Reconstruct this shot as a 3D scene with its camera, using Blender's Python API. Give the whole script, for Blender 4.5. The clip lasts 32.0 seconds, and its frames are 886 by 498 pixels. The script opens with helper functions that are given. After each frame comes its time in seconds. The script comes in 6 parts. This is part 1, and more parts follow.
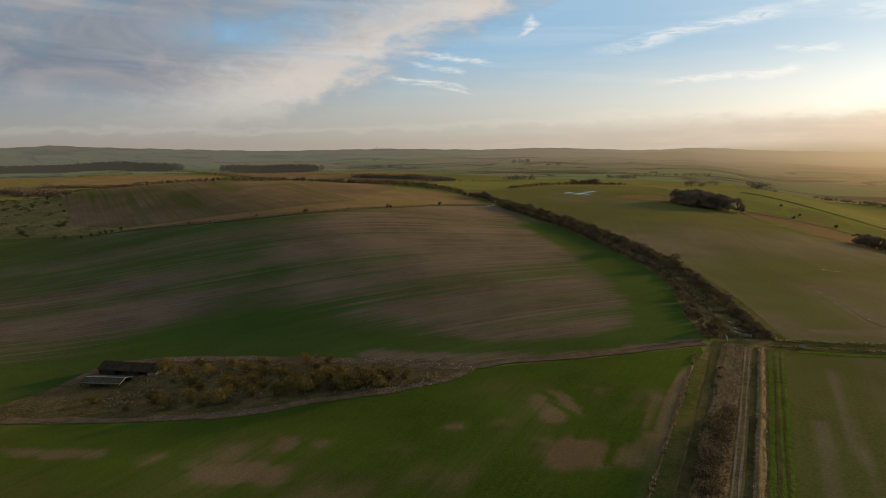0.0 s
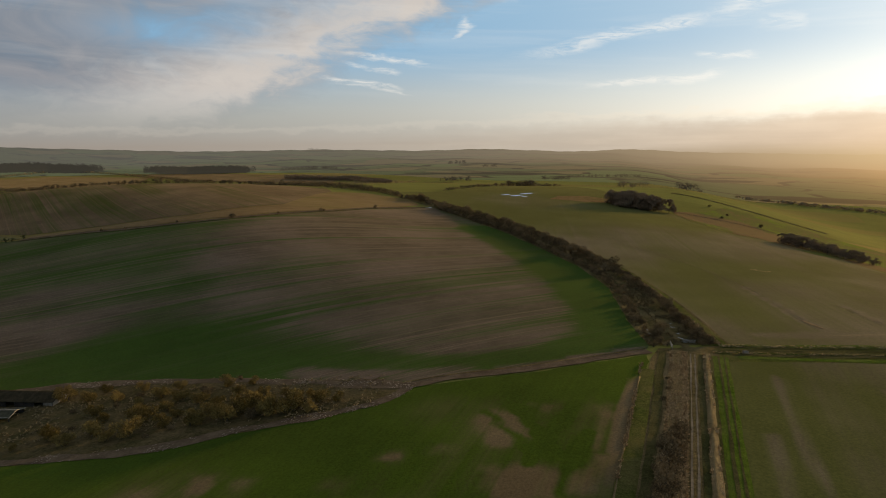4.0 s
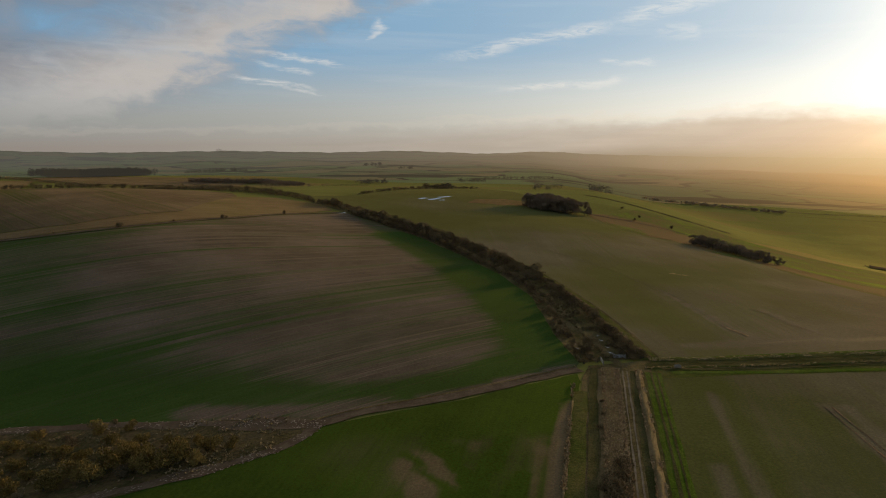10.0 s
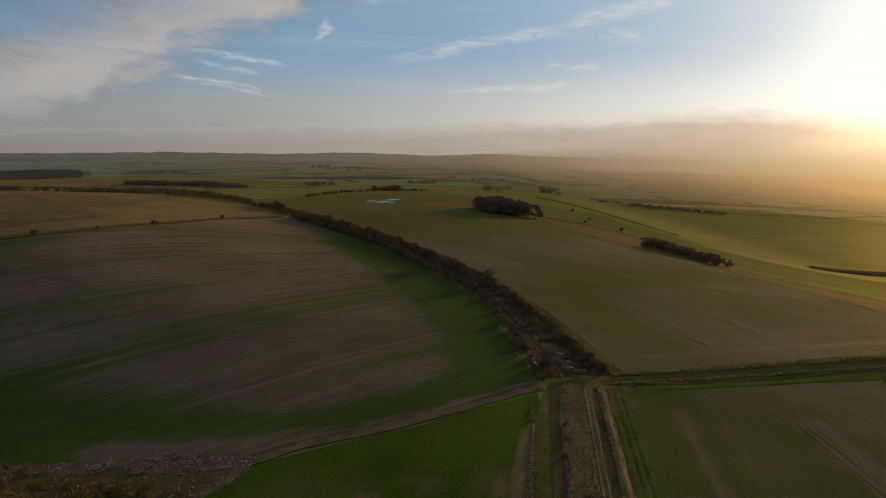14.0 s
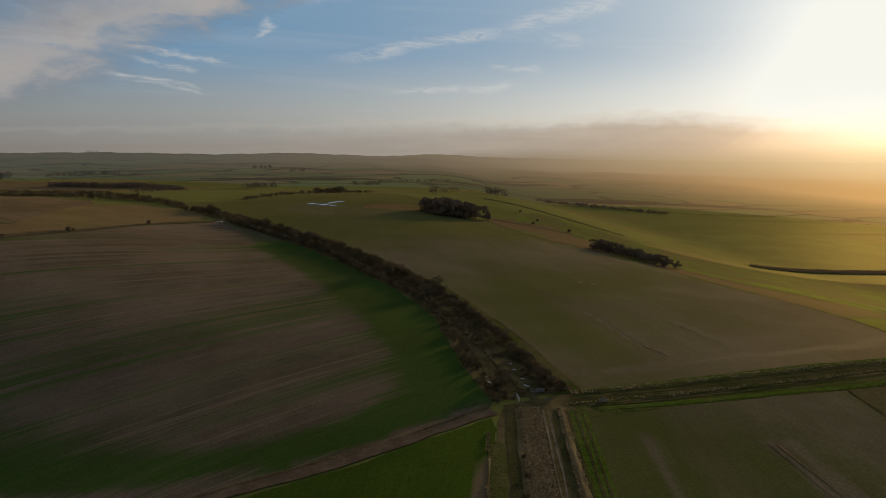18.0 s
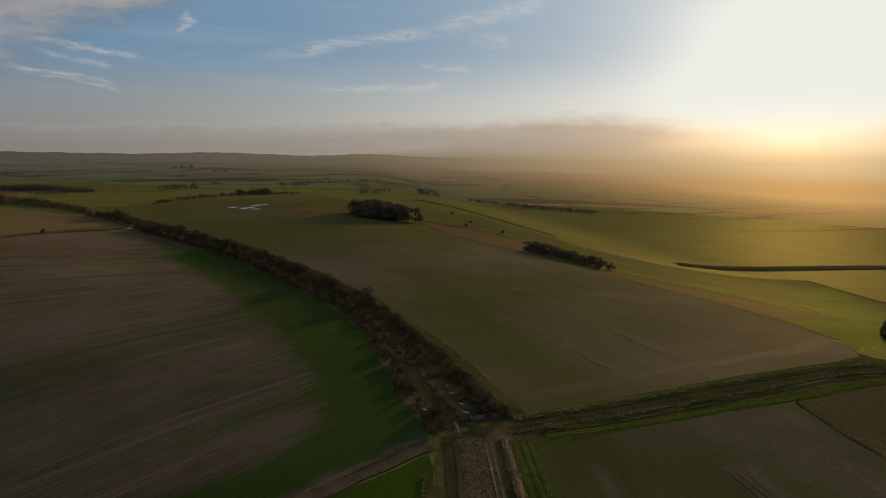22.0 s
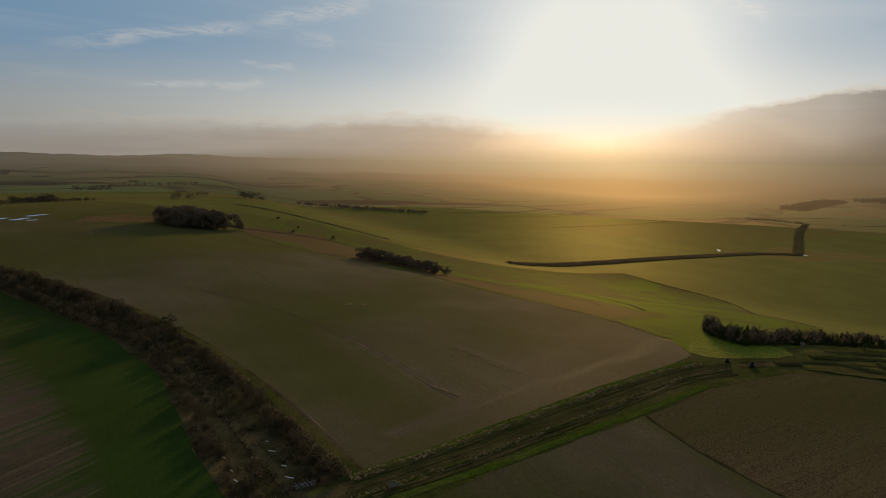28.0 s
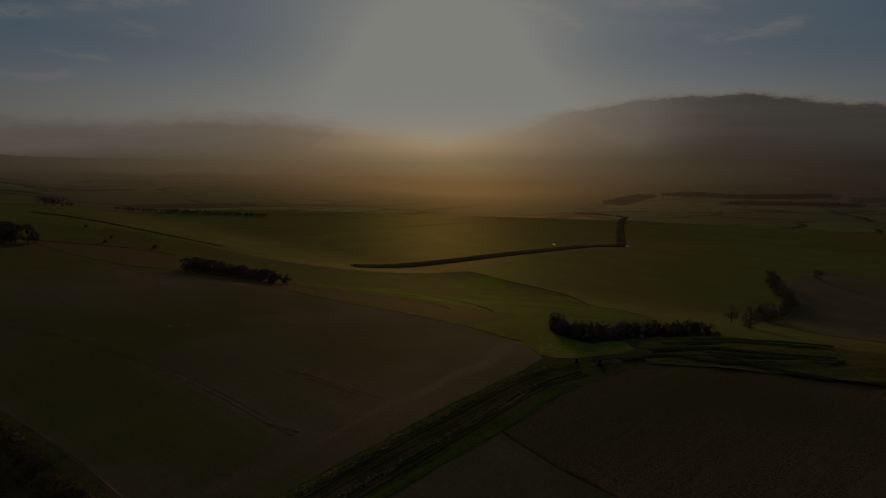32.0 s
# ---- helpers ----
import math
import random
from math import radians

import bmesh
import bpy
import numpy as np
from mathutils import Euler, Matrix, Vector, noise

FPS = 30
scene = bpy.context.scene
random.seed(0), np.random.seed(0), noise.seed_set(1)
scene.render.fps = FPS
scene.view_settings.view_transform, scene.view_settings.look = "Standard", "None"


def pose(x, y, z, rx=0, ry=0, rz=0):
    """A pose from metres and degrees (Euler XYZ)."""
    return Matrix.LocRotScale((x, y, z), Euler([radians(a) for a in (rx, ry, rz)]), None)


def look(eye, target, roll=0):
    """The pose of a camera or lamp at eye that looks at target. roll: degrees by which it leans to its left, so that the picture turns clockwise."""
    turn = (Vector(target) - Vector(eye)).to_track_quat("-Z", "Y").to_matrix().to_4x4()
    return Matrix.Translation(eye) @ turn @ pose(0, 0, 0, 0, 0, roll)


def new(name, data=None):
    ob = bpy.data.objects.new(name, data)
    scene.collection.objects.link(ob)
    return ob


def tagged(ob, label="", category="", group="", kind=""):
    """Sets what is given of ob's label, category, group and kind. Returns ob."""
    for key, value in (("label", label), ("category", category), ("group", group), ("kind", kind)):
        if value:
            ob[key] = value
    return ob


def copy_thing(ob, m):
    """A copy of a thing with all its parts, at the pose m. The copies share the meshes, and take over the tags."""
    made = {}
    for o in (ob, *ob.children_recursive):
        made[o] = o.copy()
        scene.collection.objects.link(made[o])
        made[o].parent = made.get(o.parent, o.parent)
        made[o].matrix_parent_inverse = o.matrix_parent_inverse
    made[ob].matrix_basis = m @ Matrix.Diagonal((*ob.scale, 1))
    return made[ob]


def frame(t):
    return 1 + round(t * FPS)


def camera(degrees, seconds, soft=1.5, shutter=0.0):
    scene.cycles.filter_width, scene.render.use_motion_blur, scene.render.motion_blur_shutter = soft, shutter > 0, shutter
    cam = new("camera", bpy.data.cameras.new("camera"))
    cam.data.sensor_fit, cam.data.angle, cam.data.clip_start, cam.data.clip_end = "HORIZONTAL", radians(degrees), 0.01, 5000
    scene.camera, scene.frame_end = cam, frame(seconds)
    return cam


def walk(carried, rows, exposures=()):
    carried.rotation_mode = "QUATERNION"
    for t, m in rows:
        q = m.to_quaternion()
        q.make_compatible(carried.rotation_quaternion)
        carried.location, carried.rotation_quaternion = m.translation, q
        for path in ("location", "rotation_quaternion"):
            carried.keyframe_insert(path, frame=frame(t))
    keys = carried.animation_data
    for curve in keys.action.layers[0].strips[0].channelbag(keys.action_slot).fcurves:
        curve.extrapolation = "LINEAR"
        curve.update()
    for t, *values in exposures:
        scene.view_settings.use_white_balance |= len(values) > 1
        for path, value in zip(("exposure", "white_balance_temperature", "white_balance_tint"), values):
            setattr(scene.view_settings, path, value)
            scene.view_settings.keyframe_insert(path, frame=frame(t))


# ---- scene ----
cam = camera(71.70, 32.0, soft=1.0)

# seconds, eye x y z, heading (degrees right of +y), tilt, roll
PATH = [
    (0, 0.00, -0.00, 64.99, -0.793, -9.777, -0.852),
    (2, 0.19, 6.54, 64.99, 2.327, -9.781, -0.763),
    (4, 0.82, 13.09, 65.09, 5.105, -9.762, -0.660),
    (6, 1.71, 19.59, 65.13, 7.872, -9.713, -0.562),
    (8, 2.77, 26.09, 65.20, 10.370, -9.691, -0.499),
    (10, 4.30, 32.62, 65.26, 12.890, -9.665, -0.399),
    (12, 6.34, 40.14, 65.09, 15.252, -9.596, -0.229),
    (14, 8.71, 47.70, 64.62, 17.599, -9.507, -0.155),
    (16, 11.90, 55.46, 64.26, 19.943, -9.460, -0.088),
    (18, 14.71, 63.13, 64.46, 22.606, -9.473, -0.056),
    (20, 18.40, 70.81, 64.79, 25.472, -9.487, -0.040),
    (21, 20.28, 74.55, 64.98, 27.083, -9.502, -0.030),
    (22, 22.22, 78.33, 65.10, 29.005, -9.522, 0.045),
    (23, 24.54, 82.18, 65.07, 31.577, -9.513, 0.131),
    (24, 27.12, 85.85, 65.06, 34.271, -9.499, 0.193),
    (25, 29.75, 89.38, 65.05, 36.792, -9.488, 0.261),
    (26, 32.36, 92.93, 65.10, 39.303, -9.480, 0.345),
    (27, 35.37, 96.21, 65.05, 41.786, -9.458, 0.367),
    (28, 38.66, 99.19, 65.03, 44.670, -9.437, 0.376),
    (29, 42.09, 101.96, 65.05, 47.983, -9.436, 0.379),
    (30, 45.78, 104.19, 64.97, 51.324, -9.423, 0.346),
    (31, 49.83, 106.66, 64.65, 55.087, -9.388, 0.363),
    (32, 53.62, 109.49, 64.36, 59.123, -9.365, 0.480),
]


def pose_of(row):
    t, x, y, z, heading, tilt, roll = row
    h, p = radians(heading), radians(tilt)
    ahead = Vector((math.sin(h) * math.cos(p), math.cos(h) * math.cos(p), math.sin(p)))
    return t, look((x, y, z), Vector((x, y, z)) + ahead, roll)


walk(cam, [pose_of(r) for r in PATH], exposures=[(0, 0.60, 7150, 10), (6, 0.46, 7050, 10), (13, 0.10, 6800, 10), (19, -0.20, 6600, 10), (24, -0.32, 6600, 10), (30.95, -0.40, 6600, 10), (31.3, -0.94, 6600, 10), (31.6, -1.49, 6600, 10), (32.0, -2.35, 6600, 10)])

# ---- light ----
SUN_AZ, SUN_EL = 59.5, 8.0
TO_SUN = Vector((math.sin(radians(SUN_AZ)) * math.cos(radians(SUN_EL)),
                 math.cos(radians(SUN_AZ)) * math.cos(radians(SUN_EL)), math.sin(radians(SUN_EL))))

lamp = bpy.data.lights.new("sun", "SUN")
lamp.energy, lamp.angle, lamp.color = 2.7, radians(7.0), (1.0, 0.72, 0.40)
sun = new("sun", lamp)
sun.matrix_world = look(TO_SUN * 900, (0, 0, 0))


class Nodes:
    """Short hand for building node trees."""

    def __init__(self, tree):
        self.tree = tree
        tree.nodes.clear()

    def add(self, kind, ins=None, **props):
        n = self.tree.nodes.new(kind)
        for k, v in props.items():
            setattr_simple(n, k, v)
        for k, v in (ins or {}).items():
            self.put(n.inputs[k], v)
        return n

    def put(self, socket, v):
        if isinstance(v, bpy.types.NodeSocket):
            self.tree.links.new(v, socket)
        elif isinstance(v, (tuple, list)) and len(v) == 3 and socket.type == "RGBA":
            socket.default_value = (*v, 1)
        else:
            socket.default_value = v

    def math(self, op, a, b=0.0, c=0.0, clamp=False):
        n = self.tree.nodes.new("ShaderNodeMath")
        n.operation, n.use_clamp = op, clamp
        for s, v in zip(n.inputs, (a, b, c)):
            self.put(s, v)
        return n.outputs[0]

    def vmath(self, op, a, b=(0, 0, 0)):
        n = self.tree.nodes.new("ShaderNodeVectorMath")
        n.operation = op
        self.put(n.inputs[0], a)
        self.put(n.inputs[1], b)
        return n.outputs["Value"] if op in ("DOT_PRODUCT", "LENGTH") else n.outputs[0]

    def step(self, x, lo, hi, to_lo=0.0, to_hi=1.0):
        n = self.tree.nodes.new("ShaderNodeMapRange")
        n.interpolation_type = "SMOOTHSTEP"
        for s, v in zip(n.inputs, (x, lo, hi, to_lo, to_hi)):
            self.put(s, v)
        return n.outputs[0]

    def mix(self, f, a, b, kind="MIX"):
        n = self.tree.nodes.new("ShaderNodeMix")
        n.data_type, n.blend_type = "RGBA", kind
        self.put(n.inputs[0], f)
        self.put(n.inputs[6], a)
        self.put(n.inputs[7], b)
        return n.outputs[2]

    def noise(self, vec, scale, detail=4.0, rough=0.55, distort=0.0):
        n = self.tree.nodes.new("ShaderNodeTexNoise")
        for k, v in (("Vector", vec), ("Scale", scale), ("Detail", detail), ("Roughness", rough), ("Distortion", distort)):
            self.put(n.inputs[k], v)
        return n.outputs["Fac"]

    def mapped(self, vec, scale=(1, 1, 1), turn=0.0, loc=(0, 0, 0)):
        n = self.tree.nodes.new("ShaderNodeMapping")
        n.vector_type = "POINT"
        self.put(n.inputs["Vector"], vec)
        # first turn, then stretch along the turned axes
        m = self.tree.nodes.new("ShaderNodeMapping")
        m.inputs["Rotation"].default_value = (0, 0, turn)
        m.inputs["Location"].default_value = loc
        self.put(m.inputs["Vector"], vec)
        self.tree.links.new(m.outputs[0], n.inputs["Vector"])
        n.inputs["Scale"].default_value = scale
        return n.outputs[0]


def setattr_simple(node, key, value):
    if key == "operation":
        node.operation = value
    elif key == "sky_type":
        node.sky_type = value
    elif key == "feature":
        node.feature = value
    elif key == "attribute_name":
        node.attribute_name = value


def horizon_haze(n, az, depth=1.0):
    """Haze colour along the horizon, for the sky and painted on the far downs: golden under the sun, grey to either
    side; depth: how far through it one looks.
    """
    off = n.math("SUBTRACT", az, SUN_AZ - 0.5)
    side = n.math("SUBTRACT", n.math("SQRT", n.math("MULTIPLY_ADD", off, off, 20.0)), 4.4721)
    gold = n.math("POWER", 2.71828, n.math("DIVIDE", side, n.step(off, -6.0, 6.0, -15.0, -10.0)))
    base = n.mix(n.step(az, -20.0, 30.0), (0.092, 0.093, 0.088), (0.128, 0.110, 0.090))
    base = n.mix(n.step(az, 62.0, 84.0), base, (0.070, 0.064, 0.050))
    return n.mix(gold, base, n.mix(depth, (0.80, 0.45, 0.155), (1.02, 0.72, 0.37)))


world = bpy.data.worlds.new("sky")
scene.world = world
world.use_nodes = True
w = Nodes(world.node_tree)
way = w.add("ShaderNodeTexCoord").outputs["Generated"]
sky = w.add("ShaderNodeTexSky")
sky.sky_type, sky.sun_disc = "NISHITA", False
sky.sun_elevation, sky.sun_rotation = radians(SUN_EL), radians(SUN_AZ)
sky.altitude, sky.air_density, sky.dust_density, sky.ozone_density = 200, 1.0, 1.2, 1.6
xyz = w.add("ShaderNodeSeparateXYZ", {0: way}).outputs
elev = w.math("MULTIPLY", w.math("ARCSINE", xyz[2]), 57.2958)
azim = w.math("MULTIPLY", w.math("ARCTAN2", xyz[0], xyz[1]), 57.2958)
cos_sun = w.vmath("DOT_PRODUCT", way, tuple(TO_SUN))
off_sun = w.math("MULTIPLY", w.math("ARCCOSINE", w.math("MINIMUM", cos_sun, 0.99999)), 57.2958)
dome = w.add("ShaderNodeCombineXYZ", {0: azim, 1: w.math("MULTIPLY", elev, 2.2), 2: 0.0}).outputs[0]
nishita = w.mix(1.0, sky.outputs[0], (0.10, 0.10, 0.10), "MULTIPLY")
up = w.math("MAXIMUM", elev, 0.0)


def fall(x, k):
    return w.math("POWER", 2.71828, w.math("MULTIPLY", x, -k))


near_sun = fall(off_sun, 0.030)
close_sun = fall(off_sun, 0.062)
blue = w.mix(w.step(elev, 2.0, 9.0), w.mix(near_sun, (0.160, 0.196, 0.228), (1.08, 1.13, 1.08)), w.mix(w.step(elev, 14.0, 50.0), (0.140, 0.298, 0.480), (0.105, 0.125, 0.15)))
clear = w.mix(0.95, nishita, blue)
# the air is hazy towards the horizon and whitened round the sun
hazy = w.mix(near_sun, (0.150, 0.138, 0.134), (0.98, 0.90, 0.76))
c1 = w.mix(fall(up, 0.44), clear, hazy)
c1 = w.mix(w.math("MULTIPLY", w.math("POWER", near_sun, 1.85), 0.86), c1, (1.0, 0.98, 0.90))
# a broad soft sheet of cloud with a bright torn edge
n_big = w.noise(w.mapped(dome, (0.055, 0.065, 1), 0.30), 1.0, 4.0, 0.5, 0.3)
n_mid = w.noise(w.mapped(dome, (0.15, 0.14, 1), 0.55), 1.0, 7.0, 0.55, 0.8)
n_fine = w.noise(w.mapped(dome, (0.42, 0.50, 1), 0.45, (5, 2, 0)), 1.0, 7.0, 0.62, 0.9)
edge = w.math("SUBTRACT", elev, w.math("MULTIPLY_ADD", azim, 0.46, 8.6))
torn = w.math("ADD", edge, w.math("MULTIPLY", w.math("SUBTRACT", n_mid, 0.5), 7.0))
torn = w.math("ADD", torn, w.math("MULTIPLY", w.math("SUBTRACT", n_fine, 0.5), 3.4))
sheet = w.math("MULTIPLY", w.step(torn, -1.6, 3.2), w.step(elev, 0.5, 5.5))
rim = w.math("MULTIPLY", w.step(torn, -1.0, 3.0), w.step(torn, 10.0, 2.5))
hole = w.math("ADD", w.math("POWER", w.math("DIVIDE", w.math("ADD", azim, 17.5), 6.0), 2.0), w.math("POWER", w.math("DIVIDE", w.math("SUBTRACT", elev, 9.3), 1.5), 2.0))
thick = w.step(w.math("MULTIPLY_ADD", w.math("SUBTRACT", n_mid, 0.5), 0.5, n_big), 0.26, 0.62, 0.52, 0.97)
thick = w.math("MULTIPLY", w.math("MAXIMUM", thick, w.math("MULTIPLY", rim, 0.9)), w.math("SUBTRACT", 1.0, w.math("MULTIPLY", fall(w.math("ADD", hole, w.math("MULTIPLY", w.math("SUBTRACT", n_mid, 0.5), 2.5)), 1.0), 0.75)))
lit = w.mix(w.step(n_mid, 0.30, 0.70), (0.112, 0.142, 0.190), (0.200, 0.212, 0.245))
cloud_col = w.mix(w.math("MULTIPLY", rim, 0.85), lit, (0.46, 0.435, 0.42))
c2 = w.mix(w.math("MULTIPLY", sheet, thick), c1, cloud_col)
# thin feathered wisps in the blue: from, to (azimuth, elevation), half width, strength
wav = w.add("ShaderNodeTexNoise", {"Vector": w.mapped(dome, (0.16, 0.22, 1)), "Scale": 1.0, "Detail": 5.0, "Roughness": 0.62}).outputs["Color"]
warp = w.vmath("MULTIPLY", w.vmath("SUBTRACT", wav, (0.5, 0.5, 0.5)), (4.0, 1.6, 0.0))
flat = w.vmath("ADD", w.add("ShaderNodeCombineXYZ", {0: azim, 1: elev, 2: 0.0}).outputs[0], warp)
feather = w.noise(w.mapped(dome, (0.40, 0.9, 1), 0.10, (7, 3, 0)), 1.0, 7.0, 0.66, 1.2)
wisp = 0.0
for x0, y0, x1, y1, half, amount in ((-3.5, 7.95, 3.6, 6.9, 0.17, 0.75), (-4.0, 7.3, 1.5, 6.3, 0.12, 0.55), (-6.0, 6.2, 1.2, 4.9, 0.18, 0.75), (-5.0, 5.6, 2.0, 4.4, 0.12, 0.5), (6.2, 9.2, 7.8, 10.6, 0.3, 0.65), (12.0, 7.7, 27.5, 10.0, 0.34, 0.62), (27.0, 9.9, 38.0, 12.3, 0.5, 0.55),
                                     (26.5, 7.1, 31.5, 6.6, 0.20, 0.5), (17.0, 4.6, 29.4, 5.5, 0.24, 0.6), (31.0, 9.3, 35.0, 9.0, 0.5, 0.35), (65.0, 13.0, 71.5, 10.2, 0.5, 0.6),
                                     (72.0, 12.4, 82.0, 11.6, 0.5, 0.6), (80.0, 9.0, 89.0, 9.8, 0.45, 0.6), (9.0, 12.5, 15.0, 13.6, 0.6, 0.4)):
    dx, dy = x1 - x0, (y1 - y0)
    far = math.hypot(dx, dy)
    rel = w.vmath("SUBTRACT", flat, (x0, y0, 0))
    t = w.math("DIVIDE", w.vmath("DOT_PRODUCT", rel, (dx / far, dy / far, 0)), far)
    d = w.math("ABSOLUTE", w.vmath("DOT_PRODUCT", rel, (-dy / far, dx / far, 0)))
    body = w.math("MULTIPLY", w.step(d, half * 2.1, 0.0), w.math("MULTIPLY", w.step(t, -0.1, 0.35), w.step(t, 1.1, 0.85)))
    wisp = w.math("MAXIMUM", wisp, w.math("MULTIPLY", body, amount * 0.78))
wisp = w.math("MULTIPLY", wisp, w.step(feather, 0.28, 0.62))
haze_wisp = w.math("MULTIPLY", w.step(w.noise(w.mapped(dome, (0.05, 0.30, 1), 0.10, (2, 6, 0)), 1.0, 5.0, 0.55, 0.3), 0.46, 0.75, 0.0, 0.13), w.step(elev, 2.5, 6.0))
wisp = w.math("MAXIMUM", wisp, haze_wisp)
c3 = w.mix(wisp, c2, w.mix(near_sun, (0.56, 0.56, 0.56), (0.98, 0.93, 0.85)))
# a low bank of cloud along the horizon, lumpy along its top
n_bank = w.noise(w.add("ShaderNodeCombineXYZ", {0: w.math("MULTIPLY", azim, 0.15), 1: w.math("MULTIPLY", elev, 0.55)}).outputs[0], 1.0, 7.0, 0.6)
n_long = w.noise(w.add("ShaderNodeCombineXYZ", {0: w.math("MULTIPLY", azim, 0.05), 1: w.math("MULTIPLY", elev, 0.9), 2: 4.0}).outputs[0], 1.0, 5.0, 0.55)


def lump(middle, reach, high):
    return w.step(w.math("ABSOLUTE", w.math("SUBTRACT", azim, middle)), reach, reach * 0.1, 0.0, high)


top = w.math("ADD", w.step(azim, -12.0, 26.0, 1.4, 2.4), w.math("ADD", lump(41.0, 9.0, 0.6), w.math("ADD", lump(81.0, 17.0, 2.5), lump(110.0, 30.0, 1.5))))
top = w.math("ADD", top, w.math("MULTIPLY", w.math("SUBTRACT", n_bank, 0.5), 2.2))
n_puff = w.noise(w.add("ShaderNodeCombineXYZ", {0: w.math("MULTIPLY", azim, 0.42), 1: w.math("MULTIPLY", elev, 0.9), 2: 8.0}).outputs[0], 1.0, 6.0, 0.6)
top = w.math("ADD", top, w.math("MULTIPLY", w.math("SUBTRACT", n_puff, 0.5), 1.5))
under = w.math("SUBTRACT", top, elev)
bank = w.math("MULTIPLY", w.step(under, -0.20, w.step(azim, 60.0, 74.0, 1.6, 0.5)), w.math("MULTIPLY", w.step(azim, -15.0, 45.0, 0.08, 0.66), w.step(off_sun, 3.0, 15.0, 0.35, 1.0)))
crest = w.math("MULTIPLY", w.math("MULTIPLY", w.step(under, -0.35, 0.05), w.step(under, 0.55, 0.1)), w.step(azim, 0.0, 75.0, 0.15, 0.60))
bank_col = w.mix(close_sun, w.mix(w.step(w.math("MULTIPLY_ADD", w.math("SUBTRACT", n_bank, 0.5), 0.6, n_long), 0.33, 0.66), (0.190, 0.170, 0.165), (0.285, 0.258, 0.242)), (0.90, 0.58, 0.30))
bank_col = w.mix(w.step(azim, 66.0, 88.0, 0.0, 0.88), bank_col, w.mix(n_long, (0.115, 0.105, 0.095), (0.185, 0.170, 0.155)))
bank = w.math("MAXIMUM", bank, w.math("MULTIPLY", w.step(under, -0.20, 0.5), w.step(azim, 64.0, 84.0, 0.0, 0.94)))
c4 = w.mix(bank, c3, bank_col)
c4 = w.mix(crest, c4, w.mix(near_sun, (0.40, 0.38, 0.36), (1.0, 0.88, 0.70)))
# beams that slant down from the sun through the bank
dx, dy = w.math("SUBTRACT", azim, SUN_AZ - 1.0), w.math("SUBTRACT", elev, SUN_EL)
turn = w.math("ARCTAN2", dy, dx)
beams = w.noise(w.add("ShaderNodeCombineXYZ", {0: w.math("MULTIPLY", turn, 3.6), 1: 0.3, 2: 2.0}).outputs[0], 1.0, 3.0, 0.5)
beams = w.math("MULTIPLY", w.step(beams, 0.50, 0.68), w.math("MULTIPLY", w.step(elev, -1.5, 0.5), w.math("MULTIPLY", w.step(elev, 4.0, 1.5), fall(off_sun, 0.055))))
c4 = w.mix(1.0, c4, w.mix(1.0, (0.22, 0.165, 0.10), beams, "MULTIPLY"), "ADD")
# the sun's glare through thin cloud: round above, narrowing to the horizon
wide = w.math("MULTIPLY", fall(off_sun, 0.085), 0.36)
c5 = w.mix(1.0, c4, w.mix(1.0, w.mix(w.step(elev, -1.0, 5.0), (1.0, 0.60, 0.28), (1.0, 0.93, 0.80)), w.math("MULTIPLY", wide, w.step(elev, -2.0, 4.0, 0.55, 1.0)), "MULTIPLY"), "ADD")
half = w.step(elev, -2.0, 5.5, 3.6, 8.6)
qx, qy = w.math("DIVIDE", dx, half), w.math("DIVIDE", w.math("SUBTRACT", elev, 6.3), 6.8)
q = w.math("SQRT", w.math("ADD", w.math("MULTIPLY", qx, qx), w.math("MULTIPLY", qy, qy)))
glare = w.math("POWER", 2.71828, w.math("MULTIPLY", w.math("POWER", q, 2.4), -0.85))
c5 = w.mix(glare, c5, w.mix(w.step(elev, -1.2, 1.2), (1.10, 0.84, 0.50), (1.17, 1.17, 1.08)))
c5 = w.mix(1.0, c5, (1.03, 1.04, 0.97), "DARKEN")
c5 = w.mix(w.math("MULTIPLY", w.step(elev, 3.5, -0.8), w.math("POWER", close_sun, 1.1)), c5, w.mix(1.0, c5, (0.95, 0.72, 0.42), "MULTIPLY"))
low = w.math("ADD", w.math("POWER", w.math("DIVIDE", dx, 9.5), 2.0), w.math("POWER", w.math("DIVIDE", w.math("ADD", elev, 0.3), 2.6), 2.0))
c5 = w.mix(1.0, c5, w.mix(1.0, (0.50, 0.335, 0.155), fall(low, 1.0), "MULTIPLY"), "ADD")
ground_haze = horizon_haze(w, azim)
c6 = w.mix(w.step(elev, -1.7, w.math("ADD", w.step(azim, 5.0, 36.0, -1.2, 0.3), w.step(azim, 68.0, 86.0, 0.0, 1.6))), ground_haze, c5)
w.add("ShaderNodeOutputWorld", {0: w.add("ShaderNodeBackground", {0: c6, 1: 1.0}).outputs[0]})


# ---- materials ----
SHEEN = 0.08  # downy gloss of wet blades and stubble against the light


def material(name):
    m = bpy.data.materials.new(name)
    m.use_nodes = True
    return m, Nodes(m.node_tree)


